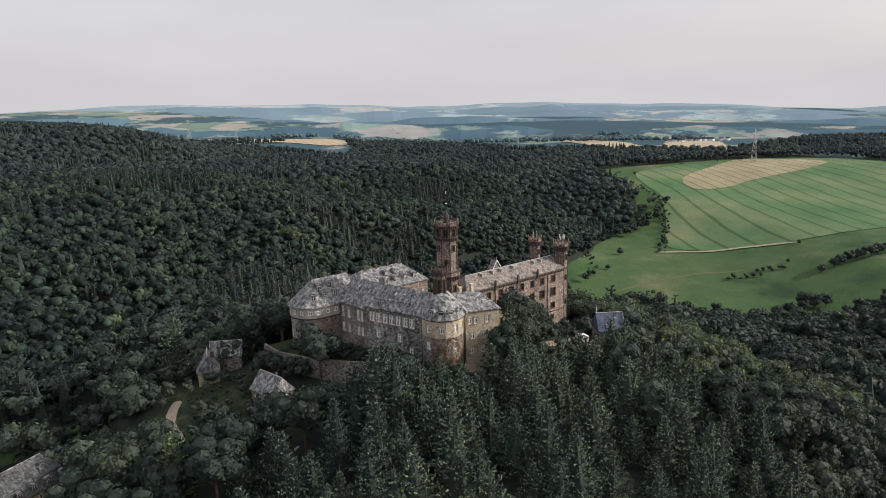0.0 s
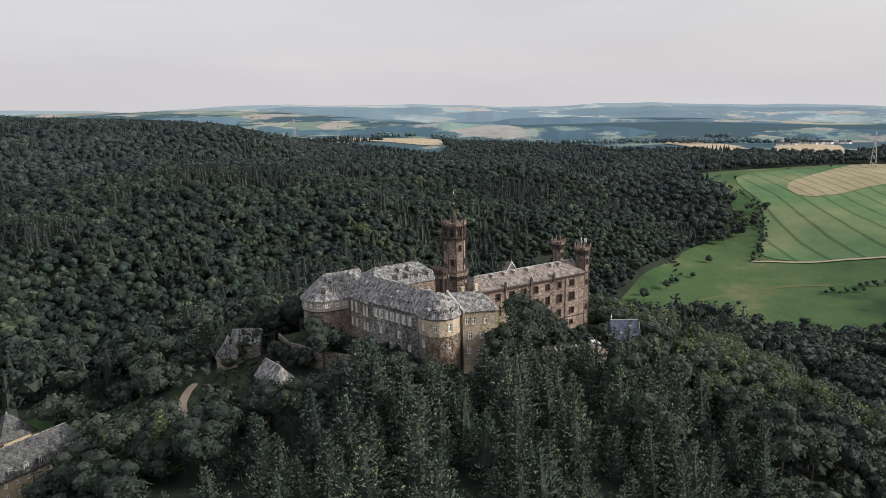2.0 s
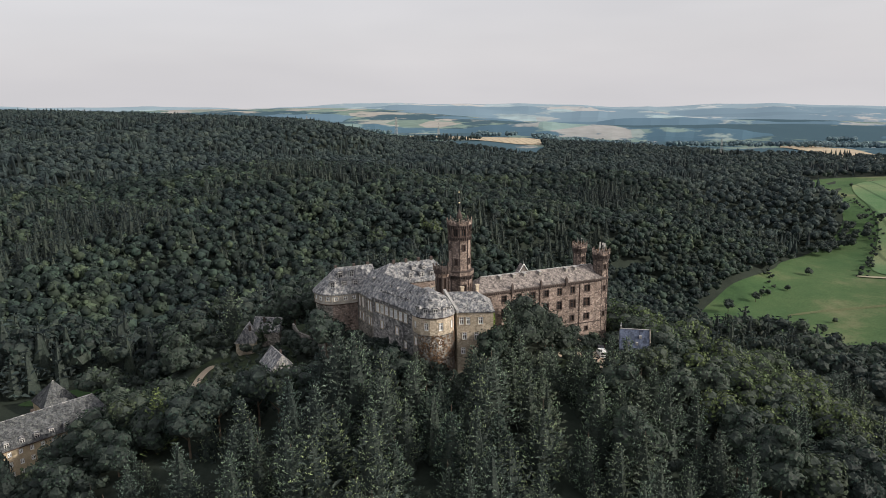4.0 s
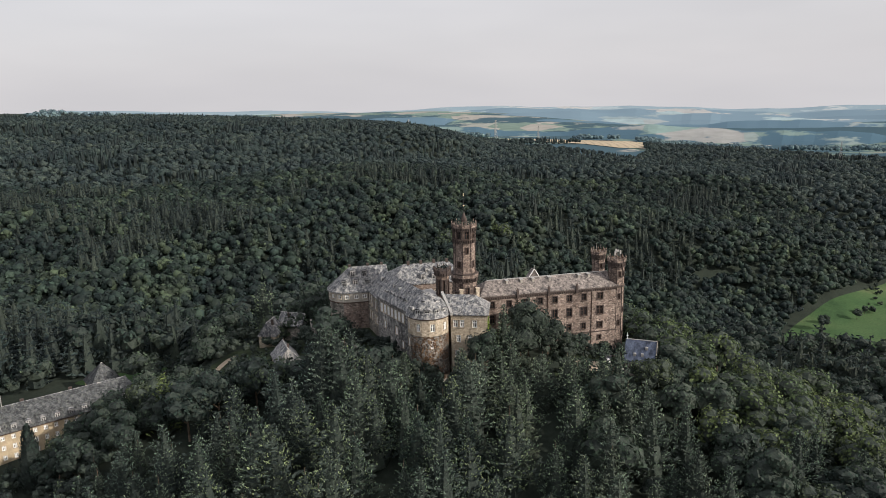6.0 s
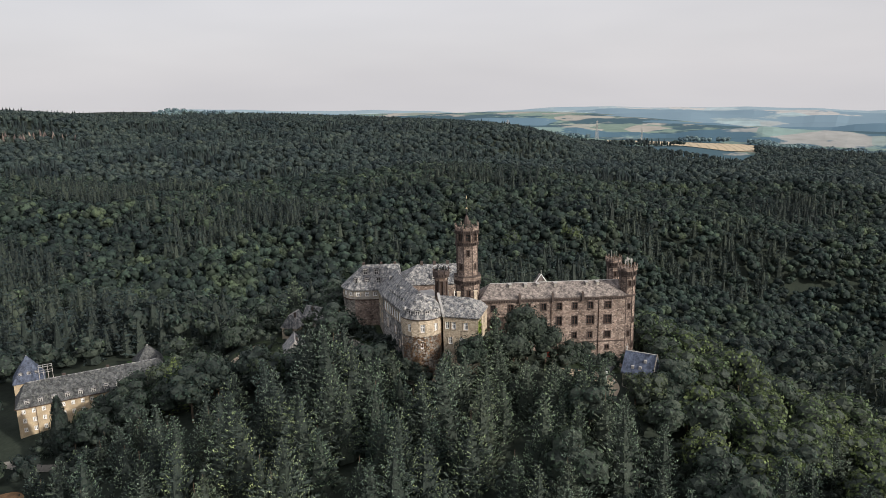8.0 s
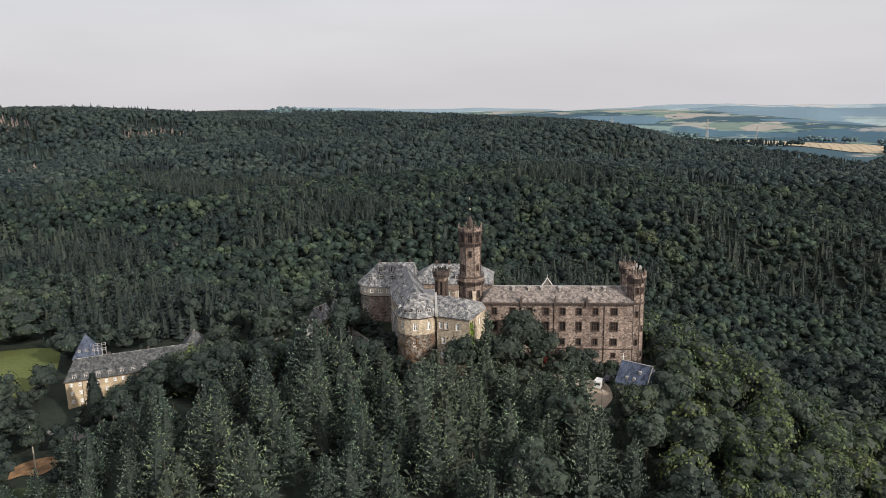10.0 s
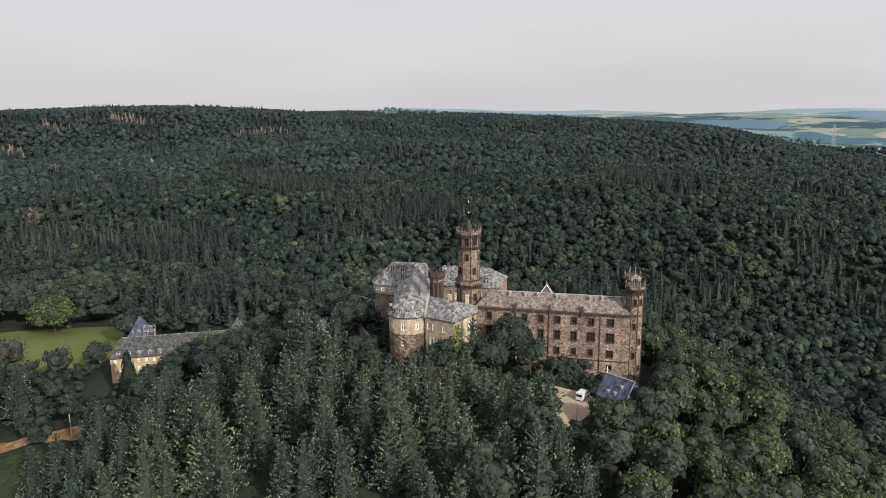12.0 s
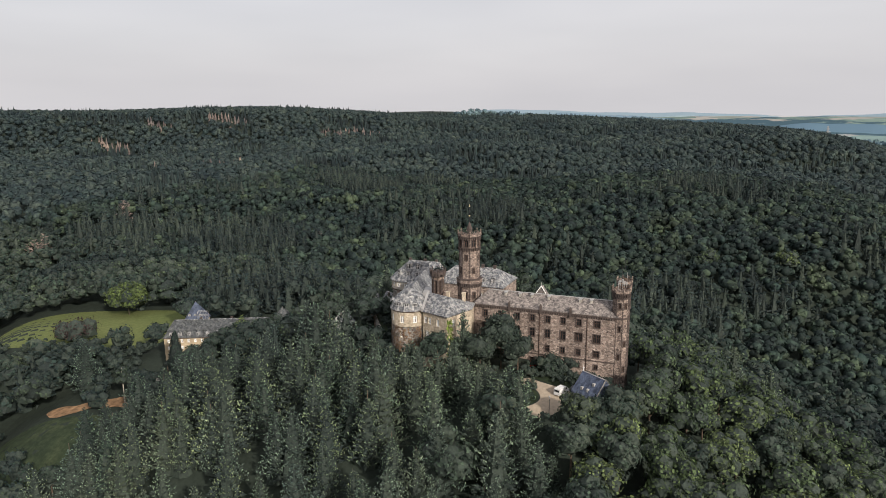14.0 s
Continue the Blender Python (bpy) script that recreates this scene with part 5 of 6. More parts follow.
patch("far_straw_field", [(1500, 1290), (1660, 1240), (1370, 880), (1235, 700), (1215, 830)], STUBBLE, "pale straw field beyond the woods", "field", 40, 2.0, 1)
patch("far_straw_field", [(1505, 905), (1630, 806), (1450, 680), (1260, 610), (1235, 690)], STUBBLE, "pale straw field beyond the woods", "field", 40, 2.0, 1)
patch("footpath", [(-69, 34), (-72.5, 29), (-75.5, 22), (-75.5, 13), (-78, 13), (-78.3, 22), (-75, 31), (-71, 36)], GRAVEL, "pale gravel footpath curving down the slope", "path", 2, 0.2, 2)
patch("footpath", [(-83, 3), (-84, -6), (-86, -6), (-86.5, 3)], GRAVEL, "pale gravel footpath on the slope", "path", 2, 0.2, 1)
patch("lane", [(-140, 1), (-128, -4), (-116, -9), (-116, -12), (-128, -7), (-141, -2)], ROAD, "grey lane below the yellow house", "lane", 3, 0.2, 2)

patch("farm_track", [(611, 322), (640, 282), (684, 236), (706, 196), (702, 193), (680, 232), (636, 278), (606, 318)], TRACK, "pale farm track along the field's edge", "track", 6, 1.2, 1)
patch("field_path", [(440, 262), (500, 258), (560, 240), (600, 205), (597, 202), (557, 235), (500, 253), (440, 257)], WORN_GRASS, "worn grassy path through the meadow", "path", 6, 0.5, 1)
# ---- trees ----
def spruce_form(rng, whorls, per, tufts, high=15.0, wide=3.8, big=1.0, low=0.10):
    """Points, faces and kinds of face (0 needles, 1 core painted in shade, 2 tips painted as sunlit) of a ragged
    spruce: tiers of bushy boughs with upswept shoots.
    """
    v, f = [], []
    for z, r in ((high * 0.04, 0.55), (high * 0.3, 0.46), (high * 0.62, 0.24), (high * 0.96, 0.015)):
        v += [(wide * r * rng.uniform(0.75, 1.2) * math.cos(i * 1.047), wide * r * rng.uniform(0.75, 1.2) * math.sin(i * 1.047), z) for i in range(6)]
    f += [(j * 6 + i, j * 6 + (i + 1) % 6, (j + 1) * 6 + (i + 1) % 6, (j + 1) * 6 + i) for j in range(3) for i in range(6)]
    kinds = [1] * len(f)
    lean = rng.uniform(-0.35, 0.35, 2)
    for i in range(whorls):
        k = (i + rng.uniform(0, 0.5)) / whorls
        z = high * (low + (0.99 - low) * k ** 0.9)
        reach = wide * (1 - k) ** 0.9 * rng.uniform(0.78, 1.16) + 0.25
        n = max(3, int(round(per * (0.4 + 0.6 * (1 - k)))))
        a0 = rng.uniform(0, 6.28)
        sag = 0.34 - 0.7 * k
        for j in range(n):
            a = a0 + 2 * math.pi * (j + rng.uniform(-0.35, 0.35)) / n
            L = reach * rng.uniform(0.66, 1.18)
            c, s = math.cos(a), math.sin(a)
            w = L * rng.uniform(0.26, 0.4) + 0.15
            for q in range(max(2, int(round(tufts * (1 - 0.45 * k))))):
                t = 1.0 - 0.62 * rng.uniform(0, 1) ** 1.3 if q else 1.0
                side = rng.uniform(-1.0, 1.0) * w * (1.35 - t) * (1 if q else 0.3)
                p = np.array((c * L * t - s * side + lean[0] * k, s * L * t + c * side + lean[1] * k, z - sag * L * t + 0.24 * L * t * t + rng.uniform(-0.2, 0.25)))
                shoot = t > 0.45 and rng.uniform() < 0.62
                g = big * (rng.uniform(0.28, 0.5) if shoot else rng.uniform(0.5, 0.95)) * (1 - 0.42 * k)
                rise = rng.uniform(0.35, 1.2) if shoot else rng.uniform(-0.1, 0.7)
                way = np.array((c + rng.uniform(-0.45, 0.45), s + rng.uniform(-0.45, 0.45), rise))
                way /= np.linalg.norm(way)
                flat = np.cross(way, (-s, c, 0.0))
                roll = rng.uniform(-1.3, 1.3)
                across = (np.array((-s, c, 0.0)) * math.cos(roll) + flat * math.sin(roll)) * g * (0.8 if shoot else 0.75)
                back = p - way * g * (0.55 if shoot else 0.85)
                m = len(v)
                v += [tuple(back - across), tuple(back + across), tuple(p + way * g * (0.75 if shoot else 1.0)), tuple(p - way * g * 0.1 + np.array((0, 0, 0.45 * g)))]
                f += [(m, m + 3, m + 2), (m + 3, m + 1, m + 2)]
                kinds += [2 if shoot else 0] * 2
    return np.array(v), f, np.array(kinds)


BALLS = {}


def ball(steps):
    """Points and faces of a ball of triangles."""
    if steps not in BALLS:
        bm = bmesh.new()
        bmesh.ops.create_icosphere(bm, subdivisions=steps, radius=1)
        BALLS[steps] = np.array([v.co[:] for v in bm.verts]), [tuple(x.index for x in fc.verts) for fc in bm.faces]
        bm.free()
    return BALLS[steps]


def broad_form(rng, lobes, leaves, leaf, high=14.0, wide=4.6, billow=1):
    """Points and faces of a broadleaf crown: uneven billows (kind 1: painted dark for the shade inside, 3: leafy) set
    with many small leaf sprays (kind 0).
    """
    v, f, kinds = [], [], []
    iv, ifc = ball(1)
    for i in range(lobes):
        if i == 0:
            c, r = np.array((0, 0, high * 0.60)), wide * 0.74
        else:
            a, e = 2.4 * i + rng.uniform(-0.4, 0.4), rng.uniform(-0.5, 1.0)
            c = np.array((math.cos(a) * wide * 0.54 * math.cos(e), math.sin(a) * wide * 0.54 * math.cos(e), high * (0.62 + 0.24 * math.sin(e))))
            r = wide * rng.uniform(0.34, 0.54)
        k = len(v)
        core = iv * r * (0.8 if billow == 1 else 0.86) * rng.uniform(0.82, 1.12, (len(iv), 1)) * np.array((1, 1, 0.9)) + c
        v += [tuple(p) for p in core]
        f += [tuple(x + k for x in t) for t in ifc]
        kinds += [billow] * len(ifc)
        for _ in range(leaves):
            n = rng.normal(size=3)
            n[2] = abs(n[2]) * 0.9 - 0.2
            n /= np.linalg.norm(n)
            p = c + n * r * rng.uniform(0.74, 1.12) * np.array((1, 1, 0.92))
            t1 = np.cross(n, rng.normal(size=3))
            t1 /= np.linalg.norm(t1) + 1e-9
            t2 = np.cross(n, t1) * rng.uniform(0.6, 1) + n * rng.uniform(-0.55, 0.6)
            g = leaf * rng.uniform(0.55, 1.3)
            k = len(v)
            v += [tuple(p - t1 * g), tuple(p - t2 * g * 0.8), tuple(p + t1 * g), tuple(p + t2 * g * 0.9)]
            f.append((k, k + 1, k + 2, k + 3))
            kinds.append(0)
    return np.array(v), f, np.array(kinds)


def far_form(rng, kind):
    if kind == "spruce":
        v, f = [], []
        for z0, z1, r in ((2, 10, 2.9), (7, 15.5, 2.0)):
            k = len(v)
            for i in range(5):
                rr = r * rng.uniform(0.7, 1.25)
                v.append((rr * math.cos(i * 1.257), rr * math.sin(i * 1.257), z0 + rng.uniform(-0.8, 0.8)))
            v.append((0, 0, z1))
            f += [(k + i, k + (i + 1) % 5, k + 5) for i in range(5)]
        return np.array(v), f, np.zeros(len(f), int)
    iv, ifc = ball(0)
    v = iv * np.array((4.3, 4.3, 3.7)) * rng.uniform(0.85, 1.15, (len(iv), 1)) + np.array((0, 0, 7.8))
    v, f = [tuple(p) for p in v], list(ifc)
    kinds = [3] * len(f)
    lobes = rng.normal(size=(5, 3))
    lobes /= np.linalg.norm(lobes, axis=1)[:, None]
    for _ in range(38):
        n = rng.normal(size=3)
        n[2] = abs(n[2]) - 0.15
        n /= np.linalg.norm(n)
        bulge = 0.84 + 0.3 * max(0.0, float((lobes @ n).max()) - 0.5)
        p = np.array((0, 0, 7.9)) + n * np.array((4.9, 4.9, 4.4)) * bulge * rng.uniform(0.9, 1.08)
        t1 = np.cross(n, rng.normal(size=3))
        t1 /= np.linalg.norm(t1)
        t2 = np.cross(n, t1) + n * rng.uniform(-0.4, 0.5)
        g = rng.uniform(0.7, 1.35)
        k = len(v)
        v += [tuple(p - t1 * g), tuple(p - t2 * g), tuple(p + t1 * g), tuple(p + t2 * g)]
        f.append((k, k + 1, k + 2, k + 3))
        kinds.append(0)
    return np.array(v), f, np.array(kinds)


def wood(name, forms, spots, mat, label, category="woodland", shoots=None):
    """Many trees joined into one mesh. spots: x, y, z, size, turn."""
    rng = np.random.default_rng(len(spots))
    verts, loops, counts, k = [], [], [], 0
    arrays = []
    for v, f, kinds in forms:
        arrays.append((v, np.concatenate([np.array(t) for t in f]), np.array([len(t) for t in f]), kinds))
    looks = []
    for x, y, z, size, turn in spots:
        v, flat, cnt, kinds = arrays[rng.integers(len(arrays))]
        c, s = math.cos(turn), math.sin(turn)
        sq = size * rng.uniform(0.88, 1.12)
        p = np.empty_like(v)
        p[:, 0], p[:, 1], p[:, 2] = (v[:, 0] * c - v[:, 1] * s) * sq + x, (v[:, 0] * s + v[:, 1] * c) * sq + y, v[:, 2] * size + z
        verts.append(p)
        loops.append(flat + k)
        counts.append(cnt)
        looks.append(kinds)
        k += len(v)
    if not verts:
        return None
    verts, loops, counts = np.concatenate(verts), np.concatenate(loops), np.concatenate(counts)
    me = bpy.data.meshes.new(name)
    me.vertices.add(len(verts))
    me.vertices.foreach_set("co", verts.astype(np.float32).ravel())
    me.loops.add(len(loops))
    me.loops.foreach_set("vertex_index", loops.astype(np.int32))
    me.polygons.add(len(counts))
    me.polygons.foreach_set("loop_start", np.concatenate([[0], np.cumsum(counts)[:-1]]).astype(np.int32))
    me.update(calc_edges=True)
    me.materials.append(mat)
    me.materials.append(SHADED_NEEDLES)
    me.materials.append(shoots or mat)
    me.materials.append(mat)
    looks = np.concatenate(looks)
    me.polygons.foreach_set("material_index", looks.astype(np.int32))
    me.polygons.foreach_set("use_smooth", looks == 3)
    return tagged(new(name, me), label, category, "", "stuff")


CASTLE_LAND = [(-46, 34), (-44, 18), (-32, 5), (-24, -12), (-17, -21.5), (1, -23), (6, -9), (44, -8), (52, -7), (52, 14), (8, 36), (-22, 36)]
YELLOW_LAND = [(-153, 5), (-140, -1), (-98, 20), (-93, 32), (-108, 47), (-110, 76), (-130, 78), (-132, 58), (-146, 60), (-166, 58), (-168, 42), (-156, 26)]
LANE_LAND = [(-143, 2), (-115, -7), (-115, -14), (-142, -4)]
HUT_LAND = [(-66, 4), (-54, -7), (-46, 0), (-45, 44), (-66, 46), (-82, 34), (-80, 10)]
CHAPEL_LAND = [(33, -24), (41, -19), (51, -24), (49, -29), (43, -31), (38, -31)]
CLEARING_LAND = [(-172, -40), (-160, -32), (-122, -24), (-112, -36), (-128, -58), (-168, -62)]
EDGE_LAND = [(-300, 14), (-240, 10), (-190, 20), (-162, 30), (-158, 16), (-176, 0), (-205, -8), (-240, -8), (-300, -6)]
DRIVE_LAND = [(27, -14), (41, -13), (41, -22), (38, -30), (34, -37), (28.5, -36), (29.5, -28), (27, -20)]
CLEAR = [LANE_LAND, EDGE_LAND, CLEARING_LAND, CASTLE_LAND, YELLOW_LAND, HUT_LAND, DRIVE_LAND, CHAPEL_LAND, EARTH_LAND, LAWN_LAND, MEADOW_LAND, CROP_LAND, TERRACE_LAND, SLOPE_LAND, STRIP_LAND, [(px * 0.86, py * 0.86) for px, py in STRIP_LAND]]


def spread(x0, x1, y0, y1, gap, seed, jitter=0.42):
    rng = np.random.default_rng(seed)
    nx, ny = int((x1 - x0) / gap), int((y1 - y0) / gap)
    u, v = np.meshgrid(np.arange(nx), np.arange(ny))
    u = u + 0.5 * (v % 2)
    x = x0 + (u + rng.uniform(-jitter, jitter, u.shape)) * gap
    y = y0 + (v + rng.uniform(-jitter, jitter, v.shape)) * gap
    x, y = x.ravel(), y.ravel()
    keep = np.ones(len(x), bool)
    for poly in CLEAR:
        keep &= ~inside(poly, x, y)
    return x[keep], y[keep], rng


tree_rng = np.random.default_rng(3)
SPRUCE_FORMS = [spruce_form(tree_rng, 14 + k % 3, 10, 11, 16.5 + 0.9 * k, 4.8 + 0.35 * (k % 3), 1.0, 0.2) for k in range(6)]
BROAD_FORMS = [broad_form(tree_rng, 10 + k, 58, 0.36, 14.0, 4.9) for k in range(4)]
MID_SPRUCE = [spruce_form(tree_rng, 8, 7, 3, 15.0, 3.9, 1.8) for _ in range(4)]
MID_BROAD = [broad_form(tree_rng, 4, 26, 0.66, 12.5, 5.0) for _ in range(7)]
BACK_BROAD = [broad_form(tree_rng, 3, 11, 0.8, 12.5, 5.0, 3) for _ in range(6)]
SHRUB_FORMS = [broad_form(tree_rng, 3, 19, 0.75, 14.0, 5.4) for _ in range(4)]
HALF_BROAD = [broad_form(tree_rng, 6, 36, 0.45, 14.0, 5.0) for _ in range(4)]
FAR_SPRUCE = [far_form(tree_rng, "spruce") for _ in range(4)]
FAR_BROAD = [far_form(tree_rng, "broad") for _ in range(5)]


def tree_thing(name, label, form, trunk_high, mat, bark=None):
    t = thing(name, (0, 0, 0), label, "tree")
    v, f, kinds = form
    trunk = Shape().rod((0, 0, -0.8), (0, 0, trunk_high * 0.55), 0.26, 0.17, 6)
    trunk.rod((0, 0, trunk_high * 0.55), (0, 0, trunk_high), 0.17, 0.04, 6)
    if name == "broadleaf_tree":
        for i in range(4):
            a = i * 1.6
            trunk.rod((0, 0, trunk_high * (0.42 + 0.05 * i)), (2.3 * math.cos(a), 2.3 * math.sin(a), trunk_high * (0.66 + 0.06 * i)), 0.12, 0.04, 5)
    part("trunk", trunk, bark or BARK, t)
    crown = Shape()
    crown.verts, crown.faces = [tuple(p) for p in v], f
    ob = part("crown", crown, mat, t)
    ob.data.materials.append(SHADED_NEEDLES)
    ob.data.materials.append(LIT_TIPS if mat == SPRUCE else mat)
    ob.data.materials.append(mat)
    ob.data.polygons.foreach_set("material_index", kinds.astype(np.int32))
    ob.data.polygons.foreach_set("use_smooth", kinds == 3)
    return t


SPRUCE_LABEL, BROAD_LABEL = "dark green spruce with drooping boughs on the castle slope", "dense broadleaf tree in full summer leaf"
spruce_models = [tree_thing("spruce_tree", SPRUCE_LABEL, fm, 18.0, SPRUCE) for fm in SPRUCE_FORMS]
light_models = [tree_thing("broadleaf_tree", "light green broadleaf tree in full summer leaf", fm, 11.0, SUNLIT_BROAD) for fm in BROAD_FORMS]
broad_models = [tree_thing("broadleaf_tree", BROAD_LABEL, fm, 11.0, BROAD) for fm in BROAD_FORMS]
used_models = set()


def plant(models, x, y, size, rng, sink=0.0, stretch=1.0):
    model = models[int(rng.integers(len(models)))]
    z = float(ground_on_mesh(x, y)) - sink
    m = pose(x, y, z, 0, 0, float(rng.uniform(0, 360)))
    if model.name not in used_models:
        used_models.add(model.name)
        ob = model
        ob.matrix_basis = m
    else:
        ob = copy_thing(model, m)
    ob.scale = (size * float(rng.uniform(0.88, 1.14)), size * float(rng.uniform(0.88, 1.14)), size * stretch)
    tagged(ob, "", "", "trees on the castle hill")
    return ob


def crown_limit(x, y, rng):
    """How high the tree tops reach near the walls, the forecourt and the chapel."""
    if 32 < x < 43 and -75 < y < -34:
        return -3.0 + 0.40 * (-38 - y) + rng.uniform(-2.5, 0.5)
    if 27 < x < 44 and y > -24:
        return ground_on_mesh(x, y) + rng.uniform(3, 5)
    if 43 <= x < 62 and -48 < y < 2:
        return rng.uniform(3.5, 7.0) - (6.0 if y > -24 and x < 54 else 0.0)
    if 12 < x <= 32 and y > -50:
        return 5.5 + 0.4 * (-20 - y) + rng.uniform(-2.5, 0.5)
    if -47 < x < -31 and -40 < y < -12:
        return rng.uniform(15.5, 19.5)
    if -48 < x < 13 and y > -40 and y < 5:
        return 12.0 + 0.36 * max(0.0, -20 - y) + rng.uniform(-2.5, 0.8) + (1.5 if 4 < x < 12 else 0.0) - 0.3 * max(0.0, -24 - x)
    if -114 < x < -58 and -64 < y < -3:
        return 2.5 + 0.45 * (x + 85) + rng.uniform(-3.5, 1.0)
    if -100 < x < -44 and -14 < y < 60:
        return ground_on_mesh(x, y) + (rng.uniform(2.5, 5) if x > -72 and y < 14 else rng.uniform(5, 12))
    return None


x, y, rng = spread(-175, 190, -240, 75, 8.9, 11)
xd, yd, _ = spread(-48, 56, -44, 2, 7.8, 12)
near_wall = (y > -44) & (y < 2) & (x > -48) & (x < 56)
x, y = np.concatenate([x[~near_wall], xd]), np.concatenate([y[~near_wall], yd])
kind_noise = np.sin(x / 23 + 1) * np.cos(y / 19) + rng.normal(0, 0.35, len(x))
conifer = ((x > -125) & (x < 42) & (y < -16) & (kind_noise > -1.1)) | (kind_noise > 1.05)
n_spruce = n_broad = 0
spare = {"spruce": [], "broad": [], "light": [], "low": []}
order = np.argsort(np.hypot(x, y + 45))
for i in order:
    size, sink = float(rng.uniform(0.78, 1.25)), float(rng.uniform(0, 2.0))
    if not conifer[i]:
        size *= 1.15
    foot_z = float(ground_on_mesh(x[i], y[i]))
    top = crown_limit(x[i], y[i], rng)
    full = (21.0 if conifer[i] else 13.0) * size
    if top is not None and foot_z + full > top:
        sink = min(foot_z + full - top, 0.6 * full)
        if top - foot_z < 0.4 * full:
            size *= max(0.35, (top - foot_z) / (0.4 * full))
            sink = 0.6 * full * size / 1.0 if size < 0.5 else 0.5 * full * size
    if -150 < x[i] < -96 and -30 < y[i] < 25:
        sink = (10.0 if conifer[i] else 4.5) * size
    px, py = float(x[i]), float(y[i])
    if (py < -82 and px < -20) or py < -118 or (px > 150 and py < -60):
        spare["low"].append((px, py, foot_z, size * 1.2, float(rng.uniform(0, 6.28))))
    elif conifer[i]:
        if n_spruce < 300:
            plant(spruce_models, px, py, size, rng, sink)
            n_spruce += 1
        else:
            spare["spruce"].append((px, py, foot_z - sink, size, float(rng.uniform(0, 6.28))))
    elif n_broad < 240:
        plant(light_models if 48 < px < 150 and py > -75 and rng.uniform() < 0.7 else broad_models, px, py, size * 1.08, rng, sink)
        n_broad += 1
    else:
        spare["light" if 48 < px < 160 and py > -75 else "broad"].append((px, py, foot_z - sink, size, float(rng.uniform(0, 6.28))))
for px, py, size in ((390, 282, 1.15), (404, 294, 0.8), (440, 298, 0.9), (456, 306, 0.75), (372, 262, 0.7)):
    plant(broad_models, px, py, size, rng, 1.5)
wood("mixed_wood", FAR_SPRUCE + FAR_BROAD, spare["low"], BROAD_WOOD, "mixed wood at the foot of the castle hill")
wood("spruce_wood", SPRUCE_FORMS, spare["spruce"], SPRUCE_WOOD, "dark spruce wood on the slopes of the castle hill", "woodland", LIT_TIPS)
wood("broadleaf_wood", HALF_BROAD, spare["light"], SUNLIT_WOOD, "light green broadleaf wood on the eastern spur")
wood("broadleaf_wood", HALF_BROAD, spare["broad"], BROAD_WOOD, "dense broadleaf wood round the castle hill")


def forest(x0, x1, y0, y1, gap, seed, skip, sp_forms, br_forms, tag):
    x, y, rng = spread(x0, x1, y0, y1, gap, seed)
    keep = ~skip(x, y) & (y > -160 - 0.55 * x) & (y > -140 + 0.29 * x)
    x, y = x[keep], y[keep]
    z = ground_on_mesh(x, y)
    k = np.sin(x / 61 + 0.6) * np.cos(y / 47 + 1) + 0.6 * np.sin(x / 23) * np.sin(y / 29) + rng.normal(0, 0.3, len(x))
    sp = k > np.where(x < -140, 0.3 if gap < 10 else 0.55, 0.72)
    size = rng.uniform(0.7, 1.25, len(x)) * (gap / 6.3 if gap < 10 else gap / 9.8)
    turn = rng.uniform(0, 6.28, len(x))
    rows = np.stack([x, y, z, size, turn], -1)
    brown = np.zeros(len(x), bool)
    for bx, by, wide, deep in ((-616, 625, 26, 14), (-657, 628, 26, 12), (-597, 650, 20, 12), (-955, 741, 60, 24), (-911, 992, 60, 30), (-673, 1035, 40, 24), (-630, 1082, 40, 24), (-979, 883, 40, 20), (-702, 575, 16, 10), (-418, 250, 12, 9), (-234, 285, 7, 7), (-404, 160, 14, 10)):
        brown |= ((x - bx) / wide) ** 2 + ((y - by) / deep) ** 2 < rng.uniform(0.3, 1.1, len(x))
    sp |= brown
    wood("spruce_wood", sp_forms, rows[sp & ~brown].tolist(), SPRUCE_WOOD, f"dark spruce stands {tag}", "woodland", WOOD_LIT_TIPS)
    back = ~sp & (y > 190)
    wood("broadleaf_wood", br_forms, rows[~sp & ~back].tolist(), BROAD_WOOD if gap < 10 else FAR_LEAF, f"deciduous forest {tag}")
    if gap < 10:
        wood("broadleaf_wood", FAR_BROAD, (rows[back & (y > 460)] * np.array((1, 1, 1, 0.86, 1))).tolist(), BROAD_WOOD, f"deciduous forest on the upper slope, {tag}")
        back &= y <= 460
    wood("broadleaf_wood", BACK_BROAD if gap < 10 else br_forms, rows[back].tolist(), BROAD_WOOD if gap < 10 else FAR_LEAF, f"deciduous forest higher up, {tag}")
    wood("dead_spruces", sp_forms, (rows[brown] * np.array((1, 1, 1, 1.0 if gap < 10 else 0.85, 1))).tolist(), DEAD, f"dry brown dead spruces {tag}")


forest(-470, 600, -140, 650, 8.4, 21, lambda x, y: ((np.abs(x) < 175) & (y < 75)) | ((x < 190) & (x > 0) & (y < 75)) | ((y < 60) & (x < -330)) | ((x < -120) & (y < -60)) | (y < 40 - (x - 190) * 0.1) & (x > 420), MID_SPRUCE, MID_BROAD, "on the hillside behind the castle")
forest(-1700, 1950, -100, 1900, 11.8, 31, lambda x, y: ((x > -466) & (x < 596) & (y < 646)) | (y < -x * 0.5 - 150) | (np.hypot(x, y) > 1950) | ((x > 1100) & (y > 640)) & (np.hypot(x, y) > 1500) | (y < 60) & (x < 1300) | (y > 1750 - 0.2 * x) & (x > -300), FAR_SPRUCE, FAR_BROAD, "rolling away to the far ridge")


